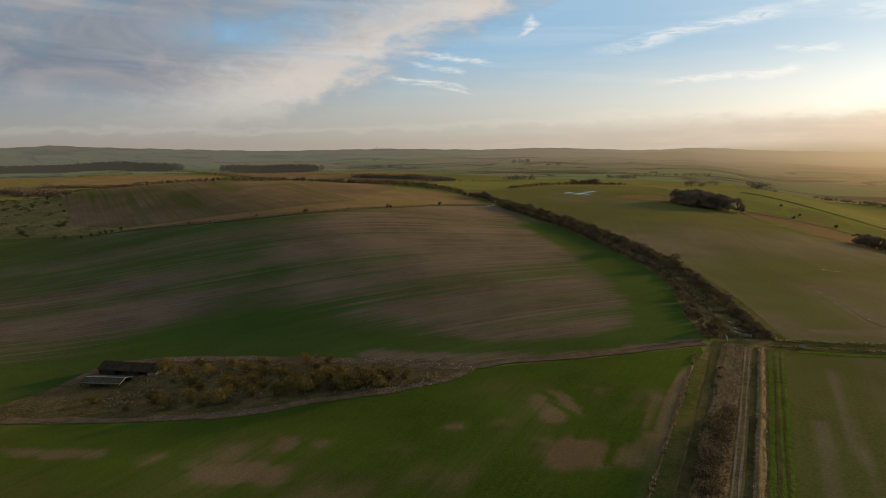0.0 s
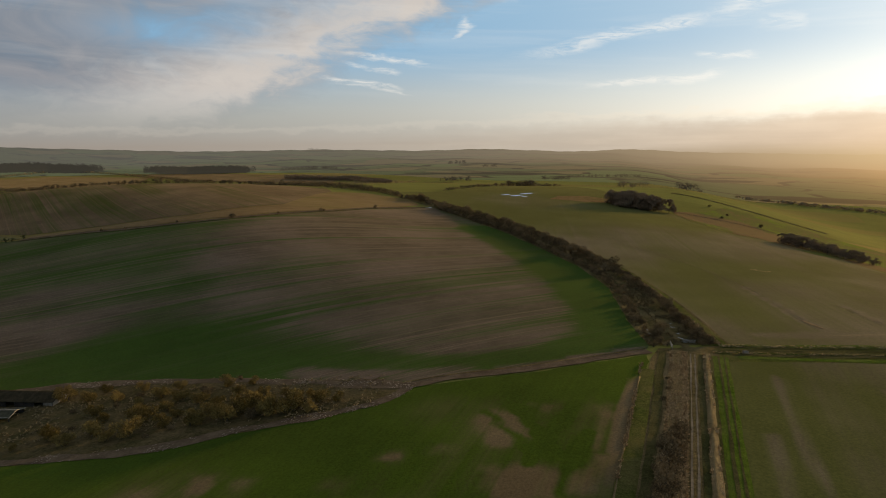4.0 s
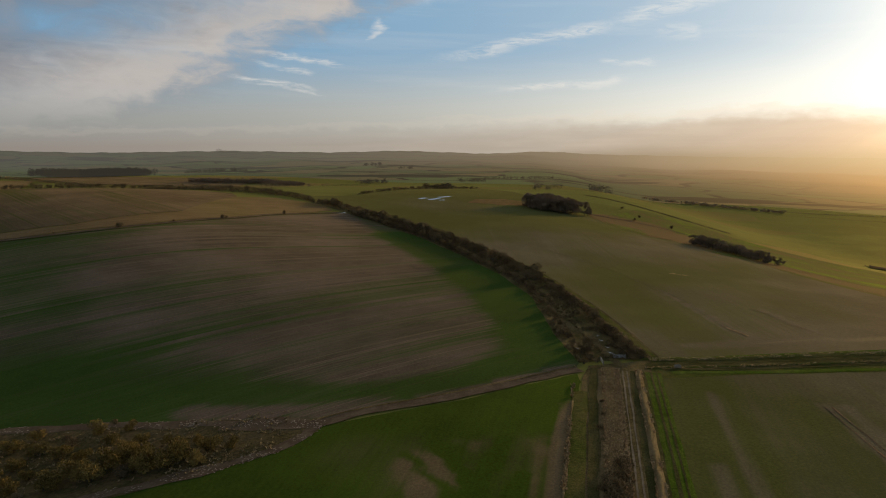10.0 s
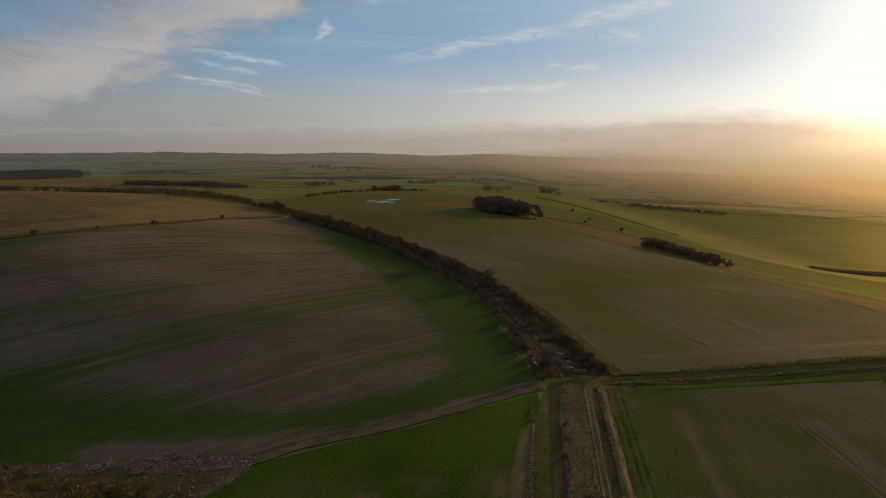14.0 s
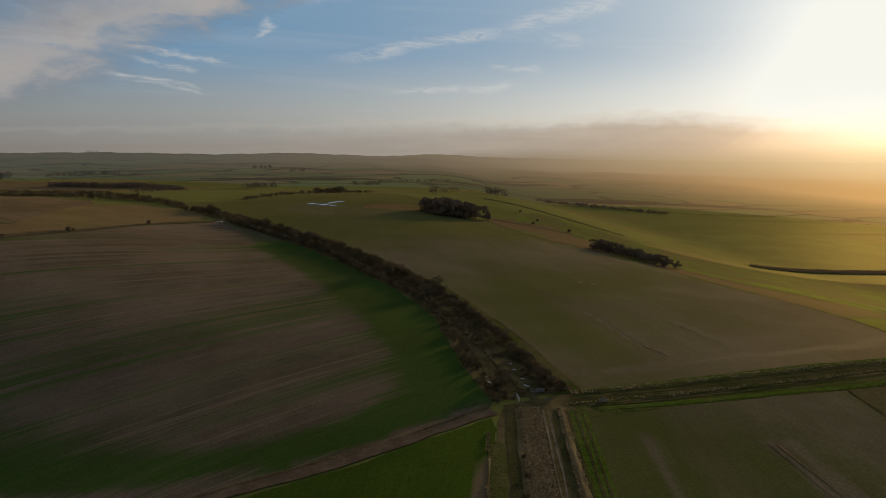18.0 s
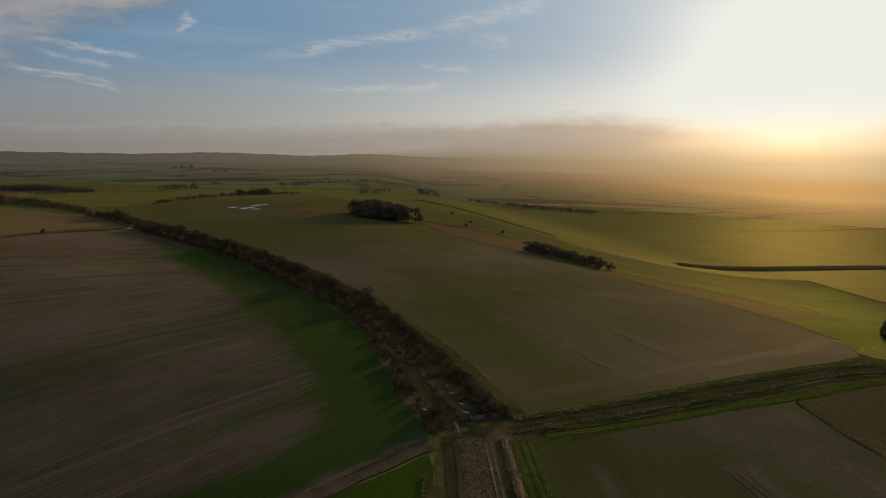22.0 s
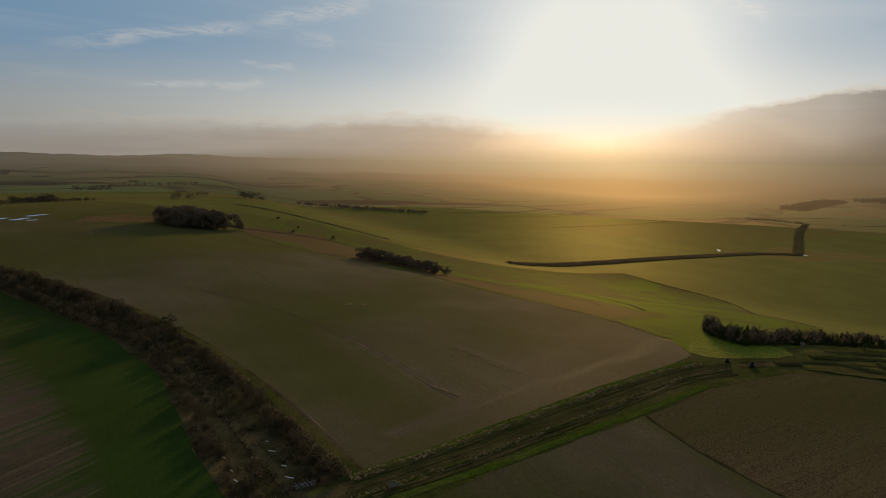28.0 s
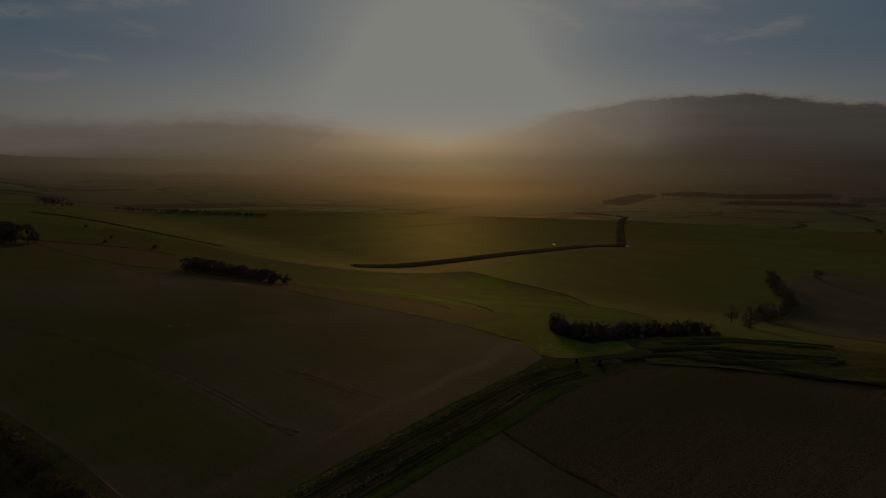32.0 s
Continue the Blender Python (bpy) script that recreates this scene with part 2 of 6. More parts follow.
def finish(m, n, color, rough=0.9, height=None, strength=0.5, distance=0.3, metal=0.0, spec=0.25, sheen=0.0, sheen_color=(0.62, 0.50, 0.20), glint=0.0):
    ins = {"Base Color": color, "Roughness": rough, "Metallic": metal, "Specular IOR Level": spec, "Sheen Weight": sheen, "Sheen Tint": sheen_color, "Sheen Roughness": 0.55}
    if height is not None:
        ins["Normal"] = n.add("ShaderNodeBump", {"Strength": strength, "Distance": distance, "Height": height}).outputs[0]
    b = n.add("ShaderNodeBsdfPrincipled", ins)
    out = b.outputs[0]
    if glint:  # wet blades shine golden against a low sun
        g = n.add("ShaderNodeBsdfGlossy", {"Color": (0.68, 0.56, 0.20), "Roughness": 0.66})
        out = n.add("ShaderNodeMixShader", {0: glint, 1: out, 2: g.outputs[0]}).outputs[0]
    n.add("ShaderNodeOutputMaterial", {0: out})
    return m


def place(n):
    return n.add("ShaderNodeTexCoord").outputs["Object"]


def field_material(name, soil, soil_pale, crop, crop_dark, turn, streak=0.5, row=0.5, pale_scale=0.02, fine=1.0, glint=0.0, thin=0.0):
    """Soil and young crop, drilled along one heading; the mesh's own crop attribute says how far it has come up."""
    m, n = material(name)
    p = place(n)
    lines = n.noise(n.mapped(p, (0.0016, 0.17 * fine, 0), turn), 1.0, 2.5, 0.55)
    comb = n.noise(n.mapped(p, (0.0030, 0.62 * fine, 0), turn, (31, 17, 0)), 1.0, 2.0, 0.5)
    lines = n.math("ADD", n.math("MULTIPLY", lines, 0.58), n.math("MULTIPLY", comb, 0.42))
    broad = n.noise(n.mapped(p, (0.0040, 0.030, 0), turn), 1.0, 3.0, 0.5)
    blot = n.noise(p, pale_scale, 5.0, 0.6)
    grain = n.noise(p, 1.6, 4.0, 0.7)
    a = n.add("ShaderNodeAttribute", attribute_name="crop").outputs["Fac"]
    fine_row = n.noise(n.mapped(p, (0.10, 0.9 * fine, 0), turn), 1.0, 4.0, 0.65)
    k = n.math("ADD", a, n.math("MULTIPLY", n.math("MULTIPLY_ADD", n.math("SUBTRACT", broad, 0.5), 0.6, n.math("SUBTRACT", lines, 0.5)), n.math("MULTIPLY", n.step(a, 0.40, 0.85, 1.0, 0.42), streak * 4.5)))
    k = n.math("ADD", k, n.math("MULTIPLY", n.math("SUBTRACT", grain, 0.5), 0.3))
    green = n.step(k, 0.10, 1.0)
    earth = n.mix(n.step(blot, 0.35, 0.7), soil, soil_pale)
    earth = n.mix(n.math("MULTIPLY", n.step(n.math("MULTIPLY_ADD", n.math("SUBTRACT", lines, 0.5), 3.2, fine_row), 0.4, 0.75), row), earth, soil_pale)
    earth = n.mix(n.step(a, -0.05, -0.8), earth, n.mix(1.0, soil_pale, (1.3, 1.25, 1.15), "MULTIPLY"))
    comb_thin = n.noise(n.mapped(p, (0.0045, 0.95 * fine, 0), turn, (11, 41, 0)), 1.0, 1.0, 0.5)
    earth = n.mix(n.math("MULTIPLY", n.step(comb_thin, 0.60, 0.66), thin), earth, n.mix(1.0, soil_pale, (1.25, 1.2, 1.15), "MULTIPLY"))
    leaf = n.mix(n.step(n.math("ADD", blot, n.math("MULTIPLY", n.math("SUBTRACT", fine_row, 0.5), 0.25)), 0.3, 0.7), crop_dark, crop)
    col = n.mix(n.math("MULTIPLY", green, n.math("MAXIMUM", n.step(comb_thin, 0.66, 0.60, 1.0 - 0.7 * thin, 1.0), n.step(a, 0.55, 0.85))), earth, leaf)
    col = n.mix(n.step(grain, 0.25, 0.75), n.mix(1.0, col, (0.72, 0.72, 0.72), "MULTIPLY"), n.mix(1.0, col, (1.22, 1.2, 1.15), "MULTIPLY"))
    h = n.math("ADD", n.math("MULTIPLY", grain, 0.6), n.math("MULTIPLY", fine_row, 0.3))
    return finish(m, n, col, 1.0, h, 0.35, 0.20, spec=0.0, sheen=SHEEN, glint=glint)


def grass_material(name, low, high, scale=0.35, turn=0.0, stretch=1.0, straw=(0.25, 0.19, 0.10), straw_amount=0.4, glint=0.0):
    m, n = material(name)
    p = place(n)
    q = n.mapped(p, (1.0 / stretch, 1, 1), turn)
    a = n.noise(q, scale, 6.0, 0.65, 0.3)
    b = n.noise(q, scale * 0.12, 4.0, 0.6)
    c = n.noise(p, scale * 5, 3.0, 0.7)
    col = n.mix(n.step(a, 0.3, 0.7), low, high)
    col = n.mix(n.math("MULTIPLY", n.step(n.math("ADD", b, n.math("MULTIPLY", c, 0.25)), 0.5, 0.8), straw_amount), col, straw)
    col = n.mix(n.step(c, 0.2, 0.8), n.mix(1.0, col, (0.65, 0.65, 0.65), "MULTIPLY"), n.mix(1.0, col, (1.3, 1.28, 1.2), "MULTIPLY"))
    return finish(m, n, col, 1.0, n.math("ADD", a, c), 0.8, 0.35, spec=0.0, sheen=SHEEN, glint=glint)


def scarp_material():
    """Old turf: rusty bents, dull grass and lush grass, as the mesh's crop attribute says."""
    m, n = material("scarp_turf")
    p = place(n)
    a = n.add("ShaderNodeAttribute", attribute_name="crop").outputs["Fac"]
    q = n.mapped(p, (0.05, 0.30, 1), -1.15)
    streak = n.noise(q, 1.0, 5.0, 0.65, 0.3)
    fine = n.noise(p, 0.9, 5.0, 0.7)
    k = n.math("ADD", a, n.math("MULTIPLY_ADD", n.math("SUBTRACT", streak, 0.5), 0.9, n.math("MULTIPLY", n.math("SUBTRACT", fine, 0.5), 0.5)))
    col = n.mix(n.step(k, 0.05, 0.45), n.mix(fine, (0.094, 0.058, 0.032), (0.150, 0.092, 0.052)), (0.078, 0.086, 0.024))
    col = n.mix(n.step(k, 0.50, 0.95), col, n.mix(fine, (0.080, 0.132, 0.010), (0.118, 0.188, 0.014)))
    return finish(m, n, col, 1.0, fine, 0.7, 0.35, spec=0.0, sheen=SHEEN, glint=0.045)


def twig_material(name, dark, light):
    m, n = material(name)
    r = n.add("ShaderNodeNewGeometry").outputs["Random Per Island"]
    o = n.add("ShaderNodeObjectInfo").outputs["Random"]
    col = n.mix(n.step(n.math("MULTIPLY_ADD", o, 0.5, n.math("MULTIPLY", r, 0.6)), 0.15, 0.95), dark, light)
    return finish(m, n, col, 1.0, spec=0.0)


def plain_material(name, base, other, scale, rough=0.85, metal=0.0, spec=0.3, bump=0.3):
    m, n = material(name)
    p = place(n)
    a = n.noise(p, scale, 5.0, 0.65)
    b = n.noise(p, scale * 7, 4.0, 0.6)
    col = n.mix(n.step(n.math("ADD", a, n.math("MULTIPLY", n.math("SUBTRACT", b, 0.5), 0.5)), 0.35, 0.68), base, other)
    return finish(m, n, col, rough, b, bump, 0.05, metal, spec)


SOIL, SOIL_PALE = (0.072, 0.056, 0.043), (0.152, 0.110, 0.086)
CROP, CROP_DARK = (0.032, 0.076, 0.013), (0.022, 0.055, 0.010)
STREAK = -math.atan2(31, 95)
M_WEST = field_material("stubble_and_winter_wheat", SOIL, SOIL_PALE, CROP, CROP_DARK, STREAK, 0.74, 0.9, thin=0.55)
M_FRONT = field_material("winter_wheat", (0.110, 0.078, 0.042), (0.165, 0.120, 0.068), (0.047, 0.086, 0.008), (0.024, 0.052, 0.005), -math.atan2(80, 41), 0.40, 0.3)
M_EAST = field_material("thin_crop_on_brown_soil", (0.104, 0.084, 0.061), (0.150, 0.120, 0.087), (0.076, 0.085, 0.027), (0.058, 0.067, 0.020), -math.atan2(105, 22), 0.26, 0.30, glint=0.028)
M_SOUTH = field_material("sown_field", (0.102, 0.085, 0.056), (0.165, 0.136, 0.090), (0.082, 0.090, 0.028), (0.062, 0.072, 0.020), -math.atan2(80, 41), 0.34, 0.45)
M_PLOUGH = field_material("cultivated_stubble", (0.056, 0.041, 0.025), (0.190, 0.136, 0.080), (0.072, 0.078, 0.024), (0.052, 0.058, 0.017), -math.atan2(-12, 40), 0.30, 0.5, pale_scale=2.6)
M_HILL = field_material("hill_stubble", (0.088, 0.058, 0.040), (0.160, 0.106, 0.070), (0.052, 0.064, 0.018), (0.038, 0.050, 0.013), -math.atan2(124, -77), 0.75, thin=0.4)
M_TAN = field_material("pale_stubble", (0.135, 0.086, 0.046), (0.200, 0.134, 0.074), (0.109, 0.096, 0.021), (0.083, 0.079, 0.017), STREAK, 0.5)
M_ROUGH = grass_material("rough_dead_grass", (0.056, 0.046, 0.020), (0.120, 0.092, 0.044), 0.5)
M_STRAW = grass_material("dead_straw_grass", (0.115, 0.082, 0.040), (0.235, 0.175, 0.090), 0.9, straw=(0.30, 0.23, 0.13), straw_amount=0.5)
M_LUSH = grass_material("lush_green_grass", (0.036, 0.074, 0.006), (0.066, 0.118, 0.010), 0.6, straw_amount=0.15)
M_ISLE = grass_material("dark_rough_ground", (0.034, 0.034, 0.014), (0.086, 0.064, 0.034), 0.22, straw=(0.15, 0.108, 0.055), straw_amount=0.55)
M_WORKS = grass_material("humpy_rough_turf", (0.036, 0.050, 0.010), (0.080, 0.096, 0.022), 0.4, straw=(0.105, 0.088, 0.036), straw_amount=0.6, glint=0.03)
M_BANK = grass_material("tussocky_bank", (0.086, 0.064, 0.031), (0.205, 0.150, 0.078), 0.8, straw=(0.26, 0.19, 0.10), straw_amount=0.6)
M_DULL = twig_material("dull_dead_grass", (0.10, 0.078, 0.038), (0.23, 0.175, 0.095))
M_TUFT = twig_material("straw_tuft", (0.25, 0.165, 0.08), (0.56, 0.405, 0.22))
M_VERGE = grass_material("green_verge", (0.034, 0.050, 0.009), (0.066, 0.086, 0.017), 0.5, straw=(0.14, 0.11, 0.05), straw_amount=0.5)
M_PASTURE = grass_material("downland_pasture", (0.088, 0.148, 0.008), (0.125, 0.195, 0.014), 0.12, straw_amount=0.2, glint=0.06)
M_SLOPE = grass_material("pale_downland_grass", (0.062, 0.062, 0.024), (0.130, 0.118, 0.050), 0.06)
M_SCARP = scarp_material()
M_LITTER = grass_material("dead_leaf_litter", (0.028, 0.028, 0.011), (0.064, 0.055, 0.025), 0.5)
M_HEATH = grass_material("rusty_rough_grass", (0.125, 0.075, 0.040), (0.200, 0.122, 0.066), 0.15, straw=(0.091, 0.086, 0.030))
M_DITCH = grass_material("dark_ditch_grass", (0.030, 0.034, 0.012), (0.056, 0.058, 0.021), 0.6, straw_amount=0.2)
M_TRACK = plain_material("chalky_track", (0.14, 0.118, 0.085), (0.22, 0.185, 0.135), 0.5, 1.0, spec=0.0)
M_DIRT = plain_material("trodden_earth", (0.100, 0.070, 0.044), (0.155, 0.112, 0.072), 0.2, 1.0, spec=0.0)
M_FLINT = twig_material("flints_and_straw", (0.13, 0.095, 0.065), (0.34, 0.27, 0.20))
M_TWIG = twig_material("bare_hawthorn_twigs", (0.078, 0.058, 0.032), (0.260, 0.188, 0.100))
M_OLIVE = twig_material("willow_scrub_twigs", (0.090, 0.066, 0.020), (0.255, 0.180, 0.060))
# base colour lightened to imitate haze in front of distant hedges and trees
M_HAZE_TWIG = twig_material("haze_paled_twigs", (0.180, 0.130, 0.076), (0.360, 0.265, 0.160))
M_BEECH = twig_material("bare_beech_twigs", (0.130, 0.096, 0.064), (0.330, 0.238, 0.156))
M_CONIFER = twig_material("conifer_needles", (0.028, 0.038, 0.014), (0.080, 0.098, 0.034))
M_BARK = plain_material("bark", (0.045, 0.034, 0.024), (0.085, 0.066, 0.048), 1.5)
M_ROOF = plain_material("rusty_roof_sheet", (0.030, 0.026, 0.016), (0.060, 0.046, 0.028), 0.6, 1.0, spec=0.0)
M_ROOF2 = plain_material("weathered_fibre_cement", (0.050, 0.050, 0.034), (0.085, 0.082, 0.058), 0.5, 1.0, spec=0.0)
M_BOARD = plain_material("tarred_boarding", (0.025, 0.020, 0.016), (0.055, 0.043, 0.034), 0.7)
M_BLOCK = plain_material("old_blockwork", (0.22, 0.19, 0.15), (0.32, 0.28, 0.22), 0.6)
M_WOOD = plain_material("grey_weathered_wood", (0.16, 0.135, 0.105), (0.27, 0.235, 0.19), 2.0)
M_STEEL = plain_material("galvanised_steel", (0.32, 0.32, 0.31), (0.45, 0.45, 0.44), 2.0, 0.45, 0.9)
M_BALE = plain_material("black_wrap", (0.012, 0.012, 0.013), (0.03, 0.03, 0.03), 1.0, 0.45)


def water_material():
    m, n = material("standing_water")
    p = place(n)
    return finish(m, n, (0.62, 0.60, 0.56), 0.05, n.noise(p, 1.5, 2.0), 0.02, 0.05, spec=0.8)


M_WATER = water_material()


def land_material():
    """Open country: a patchwork of pasture, winter wheat and stubble, with hedge-side grain."""
    m, n = material("open_country")
    p = place(n)
    bent = n.vmath("ADD", p, n.vmath("MULTIPLY", n.add("ShaderNodeTexNoise", {"Vector": p, "Scale": 0.004, "Detail": 2.0}).outputs["Color"], (90, 90, 0)))
    cells = n.add("ShaderNodeTexVoronoi", {"Vector": n.mapped(bent, (1.0, 1.7, 0), 0.35), "Scale": 0.0030, "Randomness": 0.85})
    hue = n.add("ShaderNodeSeparateColor", {0: cells.outputs["Color"]}).outputs
    a = n.noise(p, 0.02, 5.0, 0.6)
    b = n.noise(p, 0.35, 5.0, 0.7)
    c = n.noise(n.mapped(p, (0.01, 0.16, 0), 0.6), 1.0, 4.0, 0.6)
    green = n.mix(n.step(a, 0.35, 0.65), (0.054, 0.074, 0.017), (0.082, 0.104, 0.024))
    brown = n.mix(n.step(c, 0.35, 0.65), (0.099, 0.071, 0.029), (0.133, 0.100, 0.040))
    col = n.mix(n.step(hue[0], 0.66, 0.70), green, brown)
    col = n.mix(n.math("MULTIPLY", n.step(hue[1], 0.45, 0.5), 0.5), col, (0.042, 0.060, 0.012))
    col = n.mix(n.step(b, 0.2, 0.8), n.mix(1.0, col, (0.75, 0.75, 0.75), "MULTIPLY"), n.mix(1.0, col, (1.2, 1.2, 1.15), "MULTIPLY"))
    return finish(m, n, col, 1.0, b, 0.6, 0.4, spec=0.0, sheen=SHEEN * 0.5, sheen_color=(0.58, 0.50, 0.14), glint=0.135)


M_LAND = land_material()


def downs_material(name, wood=False):
    """The far distance as a plain glowing backdrop, with miles of bright haze painted into its colour."""
    m, n = material(name)
    p = place(n)
    x = n.add("ShaderNodeSeparateXYZ", {0: p}).outputs
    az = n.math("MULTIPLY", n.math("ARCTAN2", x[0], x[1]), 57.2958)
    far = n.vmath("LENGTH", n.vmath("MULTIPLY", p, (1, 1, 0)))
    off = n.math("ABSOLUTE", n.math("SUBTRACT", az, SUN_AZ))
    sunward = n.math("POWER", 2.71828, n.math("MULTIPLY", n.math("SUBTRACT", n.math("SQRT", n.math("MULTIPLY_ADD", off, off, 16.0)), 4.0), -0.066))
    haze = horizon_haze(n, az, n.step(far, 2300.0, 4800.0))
    bent = n.vmath("ADD", p, n.vmath("MULTIPLY", n.add("ShaderNodeTexNoise", {"Vector": p, "Scale": 0.003, "Detail": 3.0}).outputs["Color"], (220, 220, 0)))
    q = n.mapped(bent, (1.0, 1.5, 0), 0.5)
    cells = n.add("ShaderNodeTexVoronoi", {"Vector": q, "Scale": 0.0036, "Randomness": 0.9})
    sides = n.add("ShaderNodeTexVoronoi", {"Vector": q, "Scale": 0.0036, "Randomness": 0.9}, feature="DISTANCE_TO_EDGE")
    hue = n.add("ShaderNodeSeparateColor", {0: cells.outputs["Color"]}).outputs
    fields = n.mix(n.step(hue[0], 0.45, 0.55), (0.040, 0.047, 0.020), (0.064, 0.054, 0.026))
    fields = n.mix(n.step(hue[1], 0.62, 0.66), fields, (0.048, 0.060, 0.024))
    woods = n.step(n.noise(n.mapped(p, (0.0016, 0.0042, 0), 0.35, (3, 9, 0)), 1.0, 5.0, 0.6), 0.56, 0.60)
    grain = n.noise(p, 0.012, 5.0, 0.65)
    fields = n.mix(1.0, fields, n.mix(grain, (0.7, 0.7, 0.7), (1.3, 1.3, 1.3)), "MULTIPLY")
    trees = n.math("MULTIPLY", n.step(sides.outputs["Distance"], 0.050, 0.025), n.step(n.noise(p, 0.006, 4.0, 0.6), 0.42, 0.55))
    fields = n.mix(n.math("MAXIMUM", trees, woods), fields, (0.016, 0.015, 0.008))
    # woods: a fixed dim glow instead of lit twigs, hazed further below
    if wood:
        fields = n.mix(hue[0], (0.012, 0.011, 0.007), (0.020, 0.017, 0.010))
    # low sunlight painted in: colours turn brighter and golden towards the sun
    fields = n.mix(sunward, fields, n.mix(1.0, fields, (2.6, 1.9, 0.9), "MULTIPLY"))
    # amount of haze painted into the glow, growing with distance and sunward
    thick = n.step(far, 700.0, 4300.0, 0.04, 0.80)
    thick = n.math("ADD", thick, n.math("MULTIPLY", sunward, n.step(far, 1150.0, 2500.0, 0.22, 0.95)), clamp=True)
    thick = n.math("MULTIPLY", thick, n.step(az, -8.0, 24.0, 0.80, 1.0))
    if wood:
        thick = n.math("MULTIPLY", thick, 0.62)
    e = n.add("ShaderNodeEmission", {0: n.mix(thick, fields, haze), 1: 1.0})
    n.add("ShaderNodeOutputMaterial", {0: e.outputs[0]})
    return m


M_DOWNS = downs_material("far_downs_painted_haze")
M_FAR_WOOD = downs_material("far_woods_painted_haze", True)


# ---- the lie of the land ----
def smooth(a, b, x):
    t = np.clip((np.asarray(x, float) - a) / (b - a), 0, 1)
    return t * t * (3 - 2 * t)


# centre x, y, spread and height of each swell and hollow
SWELLS = [(-280, 420, 120, -3.7),
          (-90, 420, 110, 20.7),
          (60, 420, 100, -7.6),
          (-190, 640, 130, 20.0),
          (-340, 640, 110, 13.3),
          (-470, 680, 110, 3.5),
          (-330, 860, 110, -4.1),
          (30, 640, 130, 5.0),
          (190, 640, 120, 12.0),
          (-110, 210, 75, -9.4),
          (-230, 240, 110, -8.1),
          (-40, 190, 60, -0.4),
          (20, 130, 70, 1.9),
          (140, 250, 90, 0.6),
          (290, 180, 60, -0.7),
          (300, 330, 80, -10.5),
          (310, 500, 90, -13.8),
          (180, 860, 140, 0.8),
          (-30, 930, 160, 8.2),
          (370, 940, 120, 1.4),
          (90, 60, 90, 0.6),
          (420, 140, 80, 2.5),
          (560, 1120, 160, -9.5),
          (-150, 60, 110, -2.6),
          (200, 420, 90, 9.1)]


# azimuth and elevation of the far skyline
SKYLINE = ((-180, -45, -36, -33, -29, -19, -16, -6, 3, 9, 17, 22, 27, 37, 52, 72, 84, 180),
           (-0.2, 0.0, 0.1, 0.27, 0.03, -0.37, -0.46, -0.42, -0.64, -0.53, -0.86, -0.68, -0.98, -1.19, -1.26, -1.2, -1.1, -0.8))


def land(x, y):
    x, y = np.asarray(x, float), np.asarray(y, float)
    u = x - (250 + 0.32 * 60 * np.logaddexp(0, (y - 430) / 60))
    up = 1 - smooth(0, 270, u)
    z = -47 * smooth(0, 270, u) - 24 * smooth(220, 900, u) - 14 * smooth(800, 1700, u)
    z = z - up * (14 * smooth(760, 1400, y) + 10 * smooth(1500, 2600, y))
    far, az = np.hypot(x, y), np.degrees(np.arctan2(x, y))
    # far ridges, one behind the other, and the skyline
    for mid, wide, high, pace, lag in ((2300, 260, 13, 0.19, 0.4), (3050, 300, 20, 0.13, 2.0), (3800, 330, 22, 0.23, 3.6)):
        z = z + high * (0.5 + 0.5 * np.sin(az * pace + lag) + 0.2 * np.sin(az * 0.83 + lag)) * np.exp(-((far - mid) / wide) ** 2) * (1 - 0.75 * smooth(25, 60, az))
    top = 65 + 4880 * np.tan(np.radians(np.interp(az, *SKYLINE))) + 1.6 * np.sin(az * 1.9) + 1.1 * np.sin(az * 4.3)
    k = smooth(3300, 4750, far)
    z = z * (1 - k) + top * k
    for a, b, s, k in SWELLS:
        z = z + k * np.exp(-((x - a) ** 2 + (y - b) ** 2) / (2 * s * s))
    return z


def at(x, y, up=0.0):
    return Vector((x, y, float(land(x, y)) + up))


def mesh_of(name, verts, faces, mat, smooth_faces=False):
    me = bpy.data.meshes.new(name)
    me.from_pydata([tuple(v) for v in verts], [], faces)
    me.materials.append(mat)
    if smooth_faces:
        me.polygons.foreach_set("use_smooth", [True] * len(me.polygons))
    me.update()
    return me


def part(name, bm, mat, parent, label=""):
    me = bpy.data.meshes.new(name)
    bm.to_mesh(me)
    bm.free()
    me.materials.append(mat)
    ob = new(name, me)
    ob.parent = parent
    if label:
        ob["label"] = label
    return ob


def make_ground():
    n = 420
    u = np.linspace(-1, 1, n)
    g = 3300 * np.sinh(5.5 * u) / np.sinh(5.5)
    X, Y = np.meshgrid(80 + g, 220 + g)
    far = np.hypot(X - 80, Y - 220)
    Z = land(X, Y) - 0.06 - 0.00025 * far - 6 * smooth(2200, 2700, far)
    v = np.stack([X, Y, Z], -1).reshape(-1, 3)
    i = (np.arange(n - 1)[:, None] * n + np.arange(n - 1)).ravel()
    f = np.stack([i, i + 1, i + n + 1, i + n], -1)
    me = bpy.data.meshes.new("ground")
    me.from_pydata(v.tolist(), [], f.tolist())
    me.materials.append(M_LAND)
    me.polygons.foreach_set("use_smooth", [True] * len(f))
    return tagged(new("ground", me), "rolling winter farmland of pasture and stubble", "ground", kind="structure")


make_ground()


